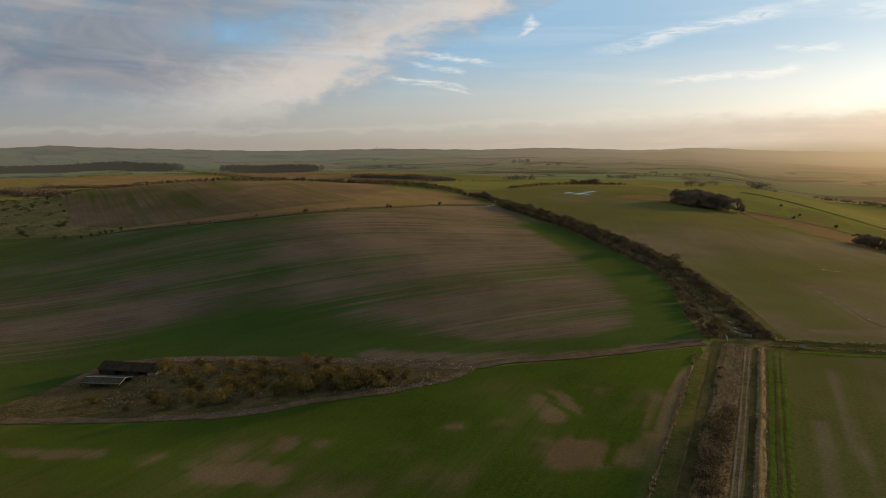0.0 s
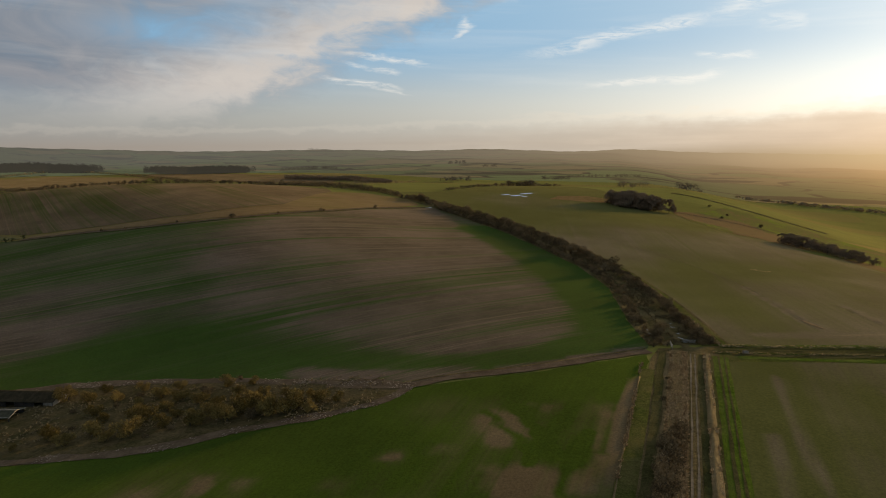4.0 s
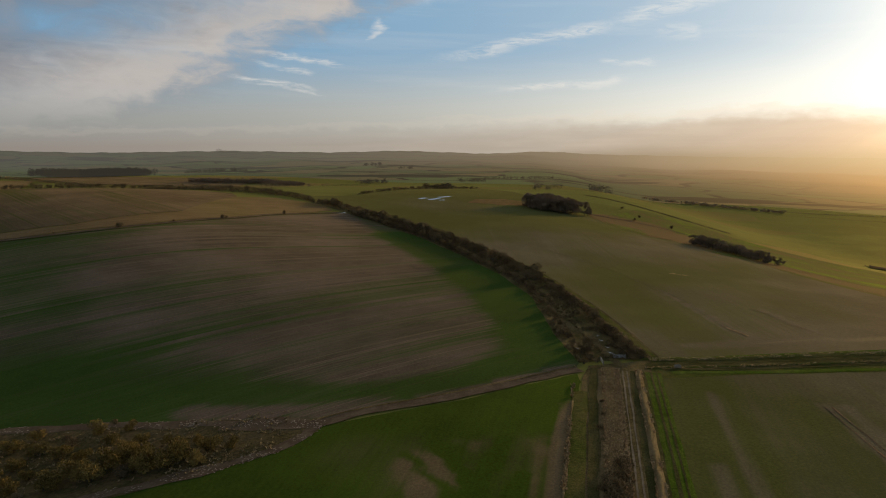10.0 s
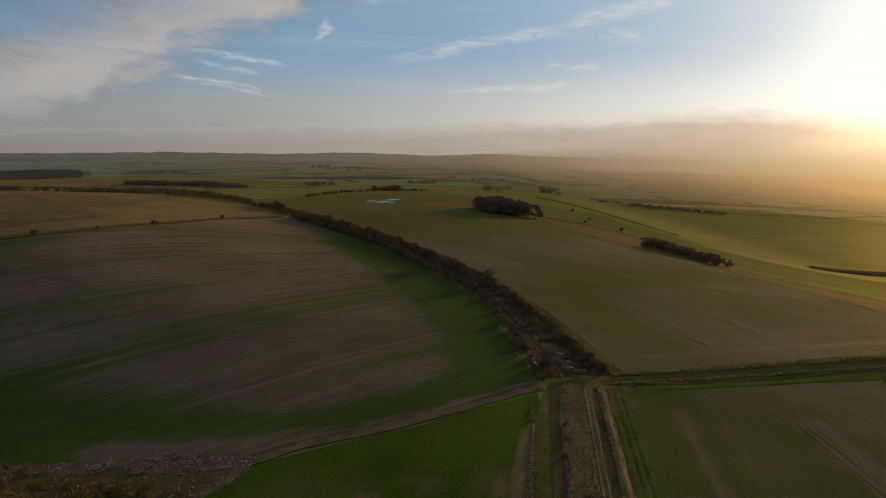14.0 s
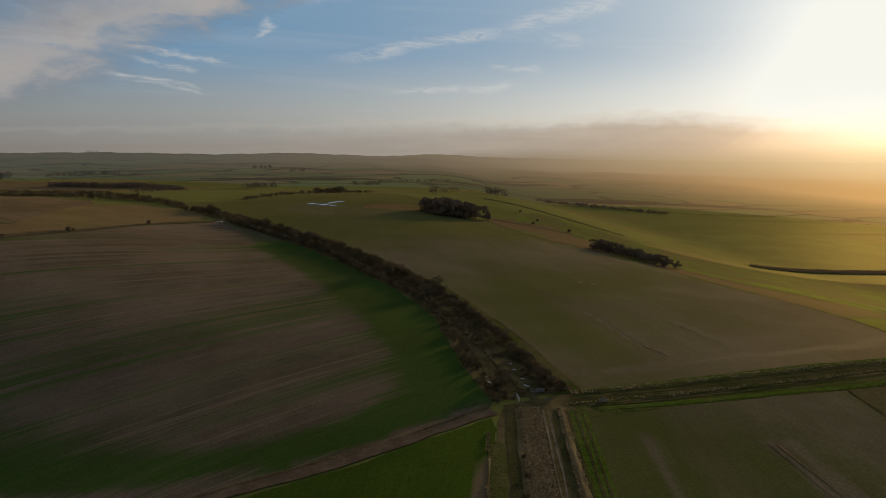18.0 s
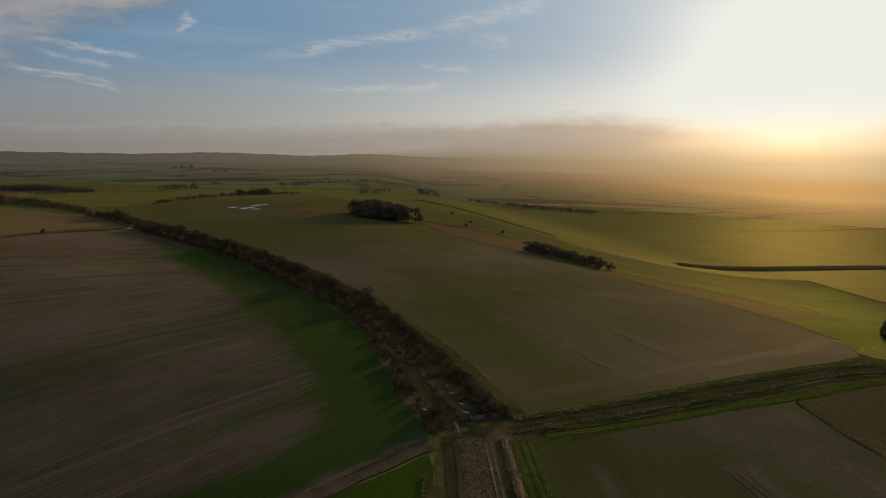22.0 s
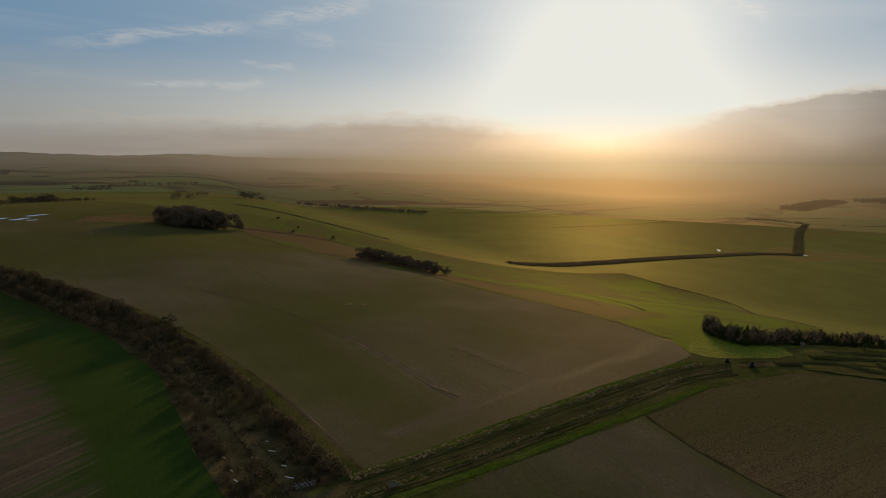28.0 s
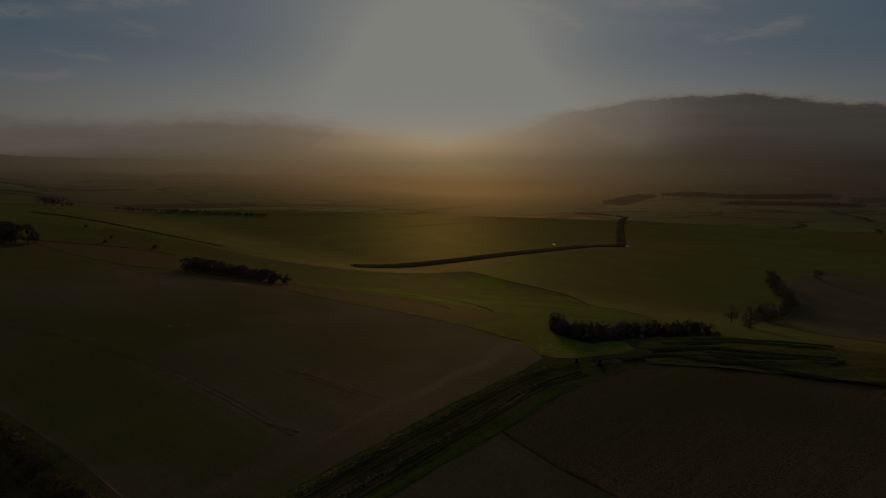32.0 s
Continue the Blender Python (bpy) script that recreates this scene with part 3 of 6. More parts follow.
def make_downs():
    """The far downs as a broad glowing ring of their own, over the end of the ground."""
    az = np.radians(np.linspace(-75, 150, 900))
    t = np.linspace(0, 1, 80)
    T, A = np.meshgrid(t, az)
    start = 1260 + 720 * (1 - smooth(-14, 12, np.degrees(A)))
    R = start * (4880 / start) ** T
    X, Y = R * np.sin(A), R * np.cos(A)
    Z = land(X, Y) - 1.2 + 2.0 * smooth(0, 0.08, T)
    v = np.stack([X, Y, Z], -1).reshape(-1, 3)
    k = len(t)
    i = (np.arange(len(az) - 1)[:, None] * k + np.arange(k - 1)).ravel()
    f = np.stack([i, i + 1, i + k + 1, i + k], -1)
    return tagged(new("backdrop", mesh_of("backdrop", v, f.tolist(), M_DOWNS, True)), "far downs with bright haze painted into their glow", "hills", kind="structure")


make_downs()


def inside(poly, x, y):
    p = np.asarray(poly, float)
    q = np.roll(p, -1, 0)
    hit = np.zeros(np.shape(x), bool)
    for (x0, y0), (x1, y1) in zip(p, q):
        if y0 != y1:
            hit ^= ((y0 > y) != (y1 > y)) & (x < (x1 - x0) * (y - y0) / (y1 - y0) + x0)
    return hit


def to_line(line, x, y):
    """Distance of points from a polyline."""
    p = np.asarray(line, float)
    best = np.full(np.shape(x), 1e9)
    for (x0, y0), (x1, y1) in zip(p[:-1], p[1:]):
        dx, dy = x1 - x0, y1 - y0
        t = np.clip(((x - x0) * dx + (y - y0) * dy) / max(dx * dx + dy * dy, 1e-9), 0, 1)
        best = np.minimum(best, np.hypot(x - x0 - t * dx, y - y0 - t * dy))
    return best


def wobble(x, y, scale, seed=0.0):
    return noise.noise(Vector((x * scale + seed, y * scale, seed * 1.7)))


def spline(points, gap):
    """Points at even gaps along a smooth curve through the given ones."""
    p = np.asarray(points, float)
    p = np.vstack([2 * p[0] - p[1], p, 2 * p[-1] - p[-2]])
    out = []
    for a, b, c, d in zip(p[:-3], p[1:-2], p[2:-1], p[3:]):
        k = max(1, int(round(np.linalg.norm(c - b) / gap)))
        for t in np.arange(k) / k:
            out.append(0.5 * (2 * b + (c - a) * t + (2 * a - 5 * b + 4 * c - d) * t * t + (3 * b - a - 3 * c + d) * t ** 3))
    out.append(p[-2])
    return np.array(out)


def patch(name, poly, gap, up, mat, crop, label, category="field", ragged=0.6):
    """A field draped on the land, with a slightly ragged edge. crop(x, y): how green it is."""
    from mathutils.geometry import delaunay_2d_cdt
    edge = []
    for (x0, y0), (x1, y1) in zip(poly, poly[1:] + poly[:1]):
        k = max(1, int(math.hypot(x1 - x0, y1 - y0) / gap))
        for i in range(k):
            x, y = x0 + (x1 - x0) * i / k, y0 + (y1 - y0) * i / k
            edge.append((x + ragged * wobble(x, y, 0.21, 3), y + ragged * wobble(x, y, 0.21, 8)))
    xs, ys = zip(*edge)
    gx, gy = np.meshgrid(np.arange(min(xs), max(xs), gap), np.arange(min(ys), max(ys), gap))
    gx = gx + (np.arange(gx.shape[0])[:, None] % 2) * gap / 2
    keep = inside(edge, gx, gy) & (to_line(edge + edge[:1], gx, gy) > gap * 0.5)
    pts = [Vector(e) for e in edge] + [Vector(q) for q in zip(gx[keep].tolist(), gy[keep].tolist())]
    k = len(edge)
    vs, _, fs, *_ = delaunay_2d_cdt(pts, [(i, (i + 1) % k) for i in range(k)], [], 1, 1e-4)
    vx, vy = np.array([v.x for v in vs]), np.array([v.y for v in vs])
    vz = land(vx, vy) + up
    me = bpy.data.meshes.new(name)
    me.from_pydata(np.stack([vx, vy, vz], -1).tolist(), [], [f if (vs[f[1]] - vs[f[0]]).cross(vs[f[2]] - vs[f[0]]) > 0 else f[::-1] for f in fs])
    me.materials.append(mat)
    me.polygons.foreach_set("use_smooth", [True] * len(me.polygons))
    a = me.attributes.new("crop", "FLOAT", "POINT")
    a.data.foreach_set("value", np.broadcast_to(crop(vx, vy), vx.shape).astype(np.float32))
    return tagged(new(name, me), label, category, kind="structure")


def ribbon(name, line, section, up, mat, label, category, gap=3.0, ragged=0.25, seed=0.0, kind="structure"):
    """A strip along a line; section: offsets to the right of it and heights."""
    p = spline(line, gap)
    d = np.gradient(p, axis=0)
    d /= np.linalg.norm(d, axis=1)[:, None]
    right = np.stack([d[:, 1], -d[:, 0]], -1)
    verts, faces, k = [], [], len(section)
    for (x, y), (rx, ry) in zip(p, right):
        for j, (o, z) in enumerate(section):
            q = o + ragged * wobble(x + o * 3, y, 0.13, seed + j)
            zz = z * (1 + 0.5 * wobble(x, y + o, 0.2, seed + 5))
            verts.append(at(x + rx * q, y + ry * q, up + zz))
    for i in range(len(p) - 1):
        for j in range(k - 1):
            a = i * k + j
            faces.append((a, a + 1, a + k + 1, a + k))
    return tagged(new(name, mesh_of(name, verts, faces, mat, True)), label, category, kind=kind)


def offset_line(line, d):
    p = np.array(line, float)
    t = np.gradient(p, axis=0)
    t /= np.linalg.norm(t, axis=1)[:, None]
    return (p + np.stack([t[:, 1], -t[:, 0]], -1) * d).tolist()


# ---- plan ----
DROVE = [(-29, -44), (-1.5, 4.7), (49.7, 102.1), (91, 184)]
HEDGE_W = [(82, 193), (86, 219), (98, 274), (98, 317), (90, 368), (79, 421), (61, 466), (39, 514)]
HEDGE_E = [(105, 192), (109, 215), (115, 258), (117, 300), (112, 363), (100, 411), (79, 470), (50, 530), (22, 574), (-10, 622)]
TOP_TRACK = [(33, 520), (-11, 489), (-46, 448), (-96, 412), (-149, 401), (-190, 408), (-227, 412)]
ISLE_N = [(7, 177), (-18, 188), (-55, 203), (-95, 213), (-123, 211), (-131, 193), (-140, 178), (-215, 172)]
ISLE_S = [(7, 174), (0, 166), (-16, 161), (-38, 159), (-57, 155), (-87, 158), (-131, 163), (-215, 150)]
CROSS = [(80, 188), (43, 180), (17, 178), (4, 176)]
LANE = [(99, 187), (129, 180), (163, 175.5), (203, 171), (230, 163), (247, 149), (253, 137), (260, 122), (265, 107), (268, 96), (276, 40), (270, -60)]


def beside(x, y, line, lo, hi):
    return 1 - smooth(lo, hi, to_line(line, x, y))


def fuzz(x, y, scale, seed):
    return np.array([wobble(a, b, scale, seed) for a, b in zip(x, y)])


LOBE = [(-100, 306), (-166, 317), (-188, 292), (-235, 270), (-300, 240), (-300, 205), (-170, 211), (-146, 224), (-120, 250), (-92, 280)]
BARE = [(22, 182), (4, 184), (-14, 190), (-28, 198)]


BROWN = [(49, 434), (64, 357), (73, 298), (70, 232), (63, 211), (46, 200), (26, 197), (14, 200), (0, 207), (-18, 221), (-42, 243), (-78, 276), (-96, 321), (-84, 383), (-50, 460), (40, 520)]


def crop_west(x, y):
    d = to_line(BROWN + BROWN[:1], x, y) * np.where(inside(BROWN, x, y), -1, 1)
    soft = 6 + 18 * smooth(10, -60, x)
    k = 0.25 + 0.70 * smooth(-1, 1, d / soft) + 0.26 * fuzz(x, y, 0.010, 2) - 0.24 * smooth(-40, -90, x) * smooth(230, 265, y)
    lobe = to_line(LOBE + LOBE[:1], x, y) * np.where(inside(LOBE, x, y), 1, -1) + 14 * fuzz(x, y, 0.02, 23)
    k -= 0.36 * smooth(-14, 16, lobe)
    k -= 0.6 * beside(x, y, BARE, 2, 6) + 0.9 * beside(x, y, CROSS, 1.0, 4) + 0.5 * smooth(430, 480, y)
    return k


def crop_front(x, y):
    k = 0.95 + 0.45 * fuzz(x, y, 0.03, 4)
    for a, b, r, d in ((44, 122, 5, 0.4), (52, 147, 4, 0.4), (-2, 112, 8, 0.5), (-12, 128, 4, 0.4), (10, 136, 2.5, 0.5), (-71, 133, 4, 0.6), (-53, 132, 4, 0.5), (-31, 134, 3, 0.6), (0, 136, 2.5, 0.9), (-25, 106, 9, 0.5)):
        k -= 0.95 * d * np.exp(-((x - a + 3 * fuzz(x, y, 0.15, 33)) ** 2 + (y - b + 3 * fuzz(x, y, 0.15, 37)) ** 2) / (r * r))
    for lot in ([(20, 150), (27.5, 154.7), (33.8, 146), (30.8, 135), (24.5, 133), (20, 138)], [(35, 155.5), (41.8, 155), (37.8, 149.4)], [(19, 127), (26, 128), (38, 122), (41.4, 117), (38.7, 112), (16.5, 113.6)],
                [(70.9, 171), (68.6, 163), (49, 129), (40, 123), (48, 142), (62, 163)], [(-61, 128.6), (-36, 123.7), (-34, 113.8), (-56, 117.7)], [(-118, 147), (-85, 141.7), (-82.6, 134.5), (-111.6, 138.4)], [(-43.5, 140.5), (-37.3, 138), (-36, 129.5), (-41.5, 131)]):
        d = to_line(lot + lot[:1], x, y) * np.where(inside(lot, x, y), 1, -1) + 1.6 * fuzz(x, y, 0.22, 71)
        k -= 0.70 * smooth(-1.5, 3.0, d)
    for line in ([(31, 154), (34.4, 129)], [(45.7, 153), (28, 127)], [(24, 152), (30, 131)], [(44, 138), (31, 116)], [(62, 166), (44, 128)]):
        k += 0.8 * beside(x, y, line, 0.5, 1.8)
    k += 0.35 * beside(x, y, CROSS, 3, 20)
    k -= 0.45 * beside(x, y, [(29, 90), (49, 130), (66, 165)], 1, 5)
    return k


def crop_east(x, y):
    k = 0.46 + 0.55 * fuzz(x, y, 0.012, 6) + 0.22 * fuzz(x, y, 0.04, 66) + 0.5 * smooth(330, 520, y) - 0.50 * beside(x, y, LANE[:5], 20, 60)
    k += 0.25 * smooth(90, 40, to_line([(140, 230), (175, 330)], x, y)) - 0.5 * smooth(200, 250, x) * smooth(330, 260, y)
    k -= 0.8 * beside(x, y, [(123, 199), (158, 197), (218, 191), (242, 194)], 0.4, 3.0) + 0.6 * beside(x, y, [(159, 271), (154, 237), (149, 214), (149, 200)], 0.5, 1.6)
    k -= 0.5 * beside(x, y, [(181, 234), (174, 197)], 0.5, 1.8) + 0.25 * beside(x, y, [(105, 205), (112, 240), (119, 300)], 3, 9) - 0.12 * smooth(60, 20, to_line([(112, 210), (122, 300)], x, y))
    return k


def crop_south(x, y):
    k = 0.56 + 0.55 * fuzz(x, y, 0.018, 12) + 0.2 * fuzz(x, y, 0.06, 13) + 0.25 * beside(x, y, [(9, -3), (60, 100), (96, 175)], 14, 22)
    for line in ([(72, 92), (79, 107), (85, 122), (95, 143), (105, 163)], [(66, 97), (74, 113), (83, 131)], [(108, 95), (128, 150)], [(112, 94), (132, 149)], [(120, 60), (150, 140)]):
        k -= 0.95 * beside(x, y, line, 0.4, 2.4) * (0.75 + 0.5 * fuzz(x, y, 0.08, 51))
    return k


def crop_hill(x, y):
    return 0.28 + 0.35 * fuzz(x, y, 0.012, 9) + 0.15 * smooth(-150, -260, x)


FIELD_W = HEDGE_W[::1] + TOP_TRACK + [(-335, 428), (-340, 300), (-300, 190)] + ISLE_N[::-1] + [(17, 179.5), (43, 182), (80, 190)]
patch("field_west", FIELD_W, 3.5, 0.0, M_WEST, crop_west, "brown stubble field streaked with green winter wheat")
FIELD_F = [(78, 185), (43, 177), (17, 175)] + ISLE_S + [(-215, -60), (-45, -60), (-14, 7), (35, 103), (53, 137), (65, 158), (76, 179)]
patch("field_front", FIELD_F, 2.2, 0.0, M_FRONT, crop_front, "bright green winter wheat field with bare brown patches")
FIELD_E = [(105, 192), (125, 188.5), (147, 186.5), (179, 184), (217, 178), (230, 178), (240, 187), (252, 217), (263, 256), (277, 324), (283, 362),
           (268, 378), (266, 425), (254, 436), (256, 535), (232, 600), (240, 700), (235, 846), (171, 780), (122, 728), (60, 640), (-4, 628)] + HEDGE_E[::-1][1:]
patch("field_east", FIELD_E, 3.2, 0.0, M_EAST, crop_east, "large thinly greened brown arable field below a tree clump")
FIELD_S = [(96, 175), (101, 177), (132, 172), (159, 168), (173, 165), (163, 142), (150, 98), (130, 30), (103, -60), (-5, -60), (9, -3), (60, 100)]
patch("field_south", FIELD_S, 2.2, 0.0, M_SOUTH, crop_south, "grey-green sown field with pale worn stripes")
FIELD_P = [(174, 164.5), (205, 161), (234, 150), (244, 136), (249, 114), (251, 99), (257, 40), (250, -60), (103.2, -60), (130.2, 30), (150.2, 98), (163.2, 142)]
patch("field_ploughed", FIELD_P, 5, 0.0, M_PLOUGH, lambda x, y: 0.46 + 0.5 * fuzz(x, y, 0.02, 14), "rough brown cultivated stubble field")
HILL = [(-50, 590), (-60, 560), (-73, 470), (-126, 428), (-175, 421), (-230, 426), (-284, 455), (-330, 520), (-420, 640), (-354, 648), (-264, 652), (-175, 660), (-116, 668), (-60, 640)]
patch("field_hillside", HILL, 7, 0.05, M_HILL, crop_hill, "brown hillside stubble field with faint green streaks")
STRIP = [(28, 528), (20, 560), (-20, 600), (-52, 592), (-62, 555), (-75, 466), (-127, 425), (-176, 418), (-225, 420), (-225, 415), (-190, 411), (-149, 404), (-96, 415), (-46, 451), (-11, 492)]
patch("field_tan", STRIP, 6, 0.08, M_TAN, lambda x, y: 0.15 + 0.4 * fuzz(x, y, 0.02, 16), "pale tan stubble strip beside the upper track")
patch("rough_island", ISLE_N + ISLE_S[::-1], 4, 0.04, M_ISLE, lambda x, y: 0 * x, "overgrown rough ground round derelict barns", "rough ground")
patch("drove_verge", [(-20, -60), (-13, 7), (36, 103), (54, 137), (66, 158), (78, 182), (84, 190), (104, 190), (96, 176), (60, 100), (10, -4), (-12, -60)], 4, 0.03, M_ROUGH, lambda x, y: 0 * x, "rough dead grass along the drove", "verge")
patch("hedge_bottom", HEDGE_W + HEDGE_E[::-1], 5, 0.03, M_LITTER, lambda x, y: 0 * x, "rough grass and dead leaves under the hedges", "verge")
patch("lane_verge", [(100, 190), (105, 192), (125, 188.5), (147, 186.5), (179, 184), (217, 178), (230, 178), (240, 187), (262, 165), (268, 140), (282, 96), (290, 40), (285, -60), (252, -60), (258, 40), (251, 99), (249, 114), (244, 136), (234, 150), (205, 161), (173, 165), (132, 172), (98, 176)], 4, 0.02, M_VERGE, lambda x, y: 0 * x, "green grass verge of a farm lane", "verge")



def turf_scarp(x, y):
    """How lush the turf of the scarp is: rusty and thin along the field, bright lower down."""
    rust = beside(x, y, [(296, 358), (299, 330), (296, 300), (288, 262), (276, 228)], 6, 24) + beside(x, y, [(262, 548), (296, 520), (300, 480), (284, 440), (272, 425)], 10, 38)
    bright = beside(x, y, [(244, 186), (262, 202), (284, 214), (312, 236), (342, 276), (360, 330)], 7, 26) + 0.6 * beside(x, y, [(300, 190), (360, 225), (440, 290), (500, 350)], 8, 40)
    return np.clip(0.52 - 0.72 * np.minimum(rust, 1) + 0.52 * np.minimum(bright, 1) + 0.42 * fuzz(x, y, 0.035, 61) + 0.25 * fuzz(x, y, 0.12, 63), 0, 1)


SCARP = [(232, 179), (241, 188), (253, 218), (264, 257), (278, 325), (284, 363), (269, 379), (267, 426), (255, 437), (257, 535), (263, 557), (300, 566), (345, 610), (392, 560), (430, 492), (478, 432), (512, 400),
         (542, 376), (526, 334), (493, 262), (400, 205), (330, 164), (300, 150), (272, 160), (258, 178)]
patch("scarp_turf", SCARP, 4.5, 0.03, M_SCARP, turf_scarp, "rough scarp grass, rusty above and bright green below", "pasture", ragged=2.5)
ribbon("bank", [(542, 376), (526, 334), (493, 262), (420, 218), (340, 170)], [(-0.6, 0.0), (0.0, 0.3), (0.6, 0.0)], 0.05, M_ROUGH, "dark rough field boundary below the scarp", "bank", gap=5, seed=90)
for i, line in enumerate(([(300, 352), (330, 322), (345, 300)], [(306, 330), (316, 296), (312, 262)], [(372, 330), (352, 290), (318, 250), (292, 226)], [(286, 244), (300, 262), (305, 290)])):
    ribbon("bank", line, [(-0.5, 0.0), (0.0, 0.06), (0.6, 0.0)], 0.07, M_ROUGH, "low dark terracette on the scarp", "bank", gap=4, seed=91 + i, ragged=1.2)
# the drove: ruts, banks, green strips
ribbon("track", DROVE, [(-0.5, 0.0), (0.1, -0.05), (0.5, 0.0), (1.2, 0.02), (1.6, -0.05), (2.2, 0.0)], 0.12, M_ROUGH, "grassy farm track with worn wheel ruts", "track")
for o in (0.3, 1.5):
    ribbon("wheel_rut", DROVE, [(o - 0.17, 0.0), (o, -0.03), (o + 0.17, 0.0)], 0.19, M_TRACK, "pale chalky wheel rut", "track", seed=o)
ribbon("ditch", DROVE, [(2.2, 0.0), (3.0, 0.02), (3.8, 0.0)], 0.13, M_DITCH, "dark rough grass beside the wheel ruts", "ditch", seed=1)
ribbon("bank", DROVE, [(3.6, 0.0), (4.2, 0.5), (4.9, 0.6), (5.6, 0.1)], 0.08, M_STRAW, "low bank of straw-coloured grass", "bank", ragged=0.5)
ribbon("ditch", DROVE, [(5.6, 0.0), (6.0, -0.02), (6.4, 0.0)], 0.14, M_DITCH, "dark shallow ditch", "ditch")
ribbon("grass_strip", DROVE, [(6.3, 0.0), (7.6, 0.1), (9.0, 0.1), (10.7, 0.0)], 0.10, M_LUSH, "bright green grass strip beside the field", "verge")
ribbon("ditch", DROVE, [(9.3, 0.0), (9.55, 0.0), (9.8, 0.0)], 0.24, M_DITCH, "dark furrow in the grass strip", "ditch", seed=2.5)
ribbon("ditch", DROVE, [(7.7, 0.0), (8.1, 0.02), (8.4, 0.0)], 0.24, M_DITCH, "dark furrow in the grass strip", "ditch", seed=2)
ribbon("grass_strip", DROVE[:3] + [(83, 168)], [(-13.0, 0.0), (-11, 0.1), (-9.2, 0.0)], 0.10, M_VERGE, "green grass margin of the wheat field", "verge", seed=3)
ribbon("bank", DROVE[:3] + [(80, 162)], [(-13.2, 0.0), (-13.0, 0.15), (-12.8, 0.0)], 0.12, M_STRAW, "thin line of dead grass at the field's edge", "bank", seed=5, ragged=0.5)
ribbon("ditch", DROVE, [(-8.9, 0.0), (-8.2, 0.0), (-6.6, 0.0)], 0.13, M_DITCH, "dark hollow beside the farm track", "ditch", seed=6, ragged=0.7)
ribbon("bank", DROVE, [(-6.4, 0.0), (-4.6, 0.4), (-2.4, 0.4), (-0.5, 0.0)], 0.08, M_BANK, "broad bank of straw-coloured grass", "bank", seed=4, ragged=0.7)
# the track to the barns
ribbon("track", CROSS + [(-18, 184)], [(-1.8, 0.0), (-0.8, -0.04), (0.8, -0.04), (1.6, 0.0)], 0.12, M_DIRT, "bare earth track to the derelict barns", "track", ragged=0.9, seed=6)
ribbon("ditch", CROSS, [(1.9, 0.0), (2.2, -0.02), (2.5, 0.0)], 0.14, M_ROUGH, "rough grassy edge of the track", "ditch", seed=7)
ribbon("track", ISLE_N[:6], [(-3.2, 0.0), (-1.6, 0.05), (0.4, 0.0)], 0.10, M_DIRT, "bare flinty soil round the rough ground", "track", ragged=1.6, seed=8)
ribbon("track", ISLE_S[:7], [(0.2, 0.0), (2.0, 0.05), (4.0, 0.0)], 0.10, M_DIRT, "bare flinty soil round the rough ground", "track", ragged=1.6, seed=9)
# the upper track and its fringe
ribbon("track", TOP_TRACK, [(-2.2, 0.0), (0.0, 0.0), (2.2, 0.0)], 0.14, M_DIRT, "field-edge track below the hillside", "track", seed=10)
ribbon("ditch", TOP_TRACK, [(-3.6, 0.0), (-3.0, 0.3), (-2.3, 0.0)], 0.14, M_DITCH, "dark grassy fringe of the upper track", "ditch", seed=11)
# the lane along the big field
ribbon("track", [(100, 185.5), (129, 180.6), (163, 176.6), (203, 172), (226, 164.5)], [(-1.6, 0.0), (0.0, 0.02), (1.6, 0.0)], 0.09, M_DITCH, "dark grassy bed of the farm lane", "track", seed=70, ragged=0.5)
ribbon("grass_strip", [(104, 191.2), (129, 187.4), (163, 184.2), (203, 179.4), (224, 175)], [(-0.8, 0.0), (0.2, 0.05), (1.0, 0.0)], 0.07, M_LUSH, "bright green field edge along the lane", "verge", seed=72)
ribbon("grass_strip", [(104, 179.5), (132, 173.6), (159, 169.6), (173, 167), (205, 163)], [(-0.9, 0.0), (0.2, 0.05), (1.2, 0.0)], 0.07, M_LUSH, "bright green field edge along the lane", "verge", seed=73)
ribbon("bank", [(106, 190), (129, 186), (163, 182.5), (203, 177.5), (222, 172)], [(-1.3, 0.0), (-0.5, 0.22), (0.4, 0.22), (1.2, 0.0)], 0.08, M_VERGE, "tussocky straw-coloured bank beside the lane", "bank", seed=12)
ribbon("ditch", [(101, 187), (129, 182.6), (163, 178.6), (203, 173.8), (228, 166)], [(-0.8, 0.0), (0.0, -0.1), (0.8, 0.0)], 0.16, M_DITCH, "dark overgrown ditch of the lane", "ditch", seed=13)
ribbon("bank", [(99, 184), (129, 179), (163, 175), (203, 170.3), (224, 163.5)], [(-0.5, 0.0), (0.0, 0.18), (0.5, 0.0)], 0.10, M_VERGE, "thin grass ridge of the lane", "bank", seed=14)
ribbon("ditch", [(103, 181.2), (129, 176.8), (163, 172.6), (203, 167.8), (222, 160.5)], [(-0.5, 0.0), (0.0, -0.02), (0.5, 0.0)], 0.12, M_DITCH, "dark furrow in the lane verge", "ditch", seed=74, ragged=0.4)
ribbon("bank", [(103, 182.4), (129, 178), (163, 173.8), (203, 169), (222, 162)], [(-0.3, 0.0), (0.0, 0.1), (0.3, 0.0)], 0.10, M_ROUGH, "thin straw-coloured grass line in the verge", "bank", seed=75, ragged=0.5)
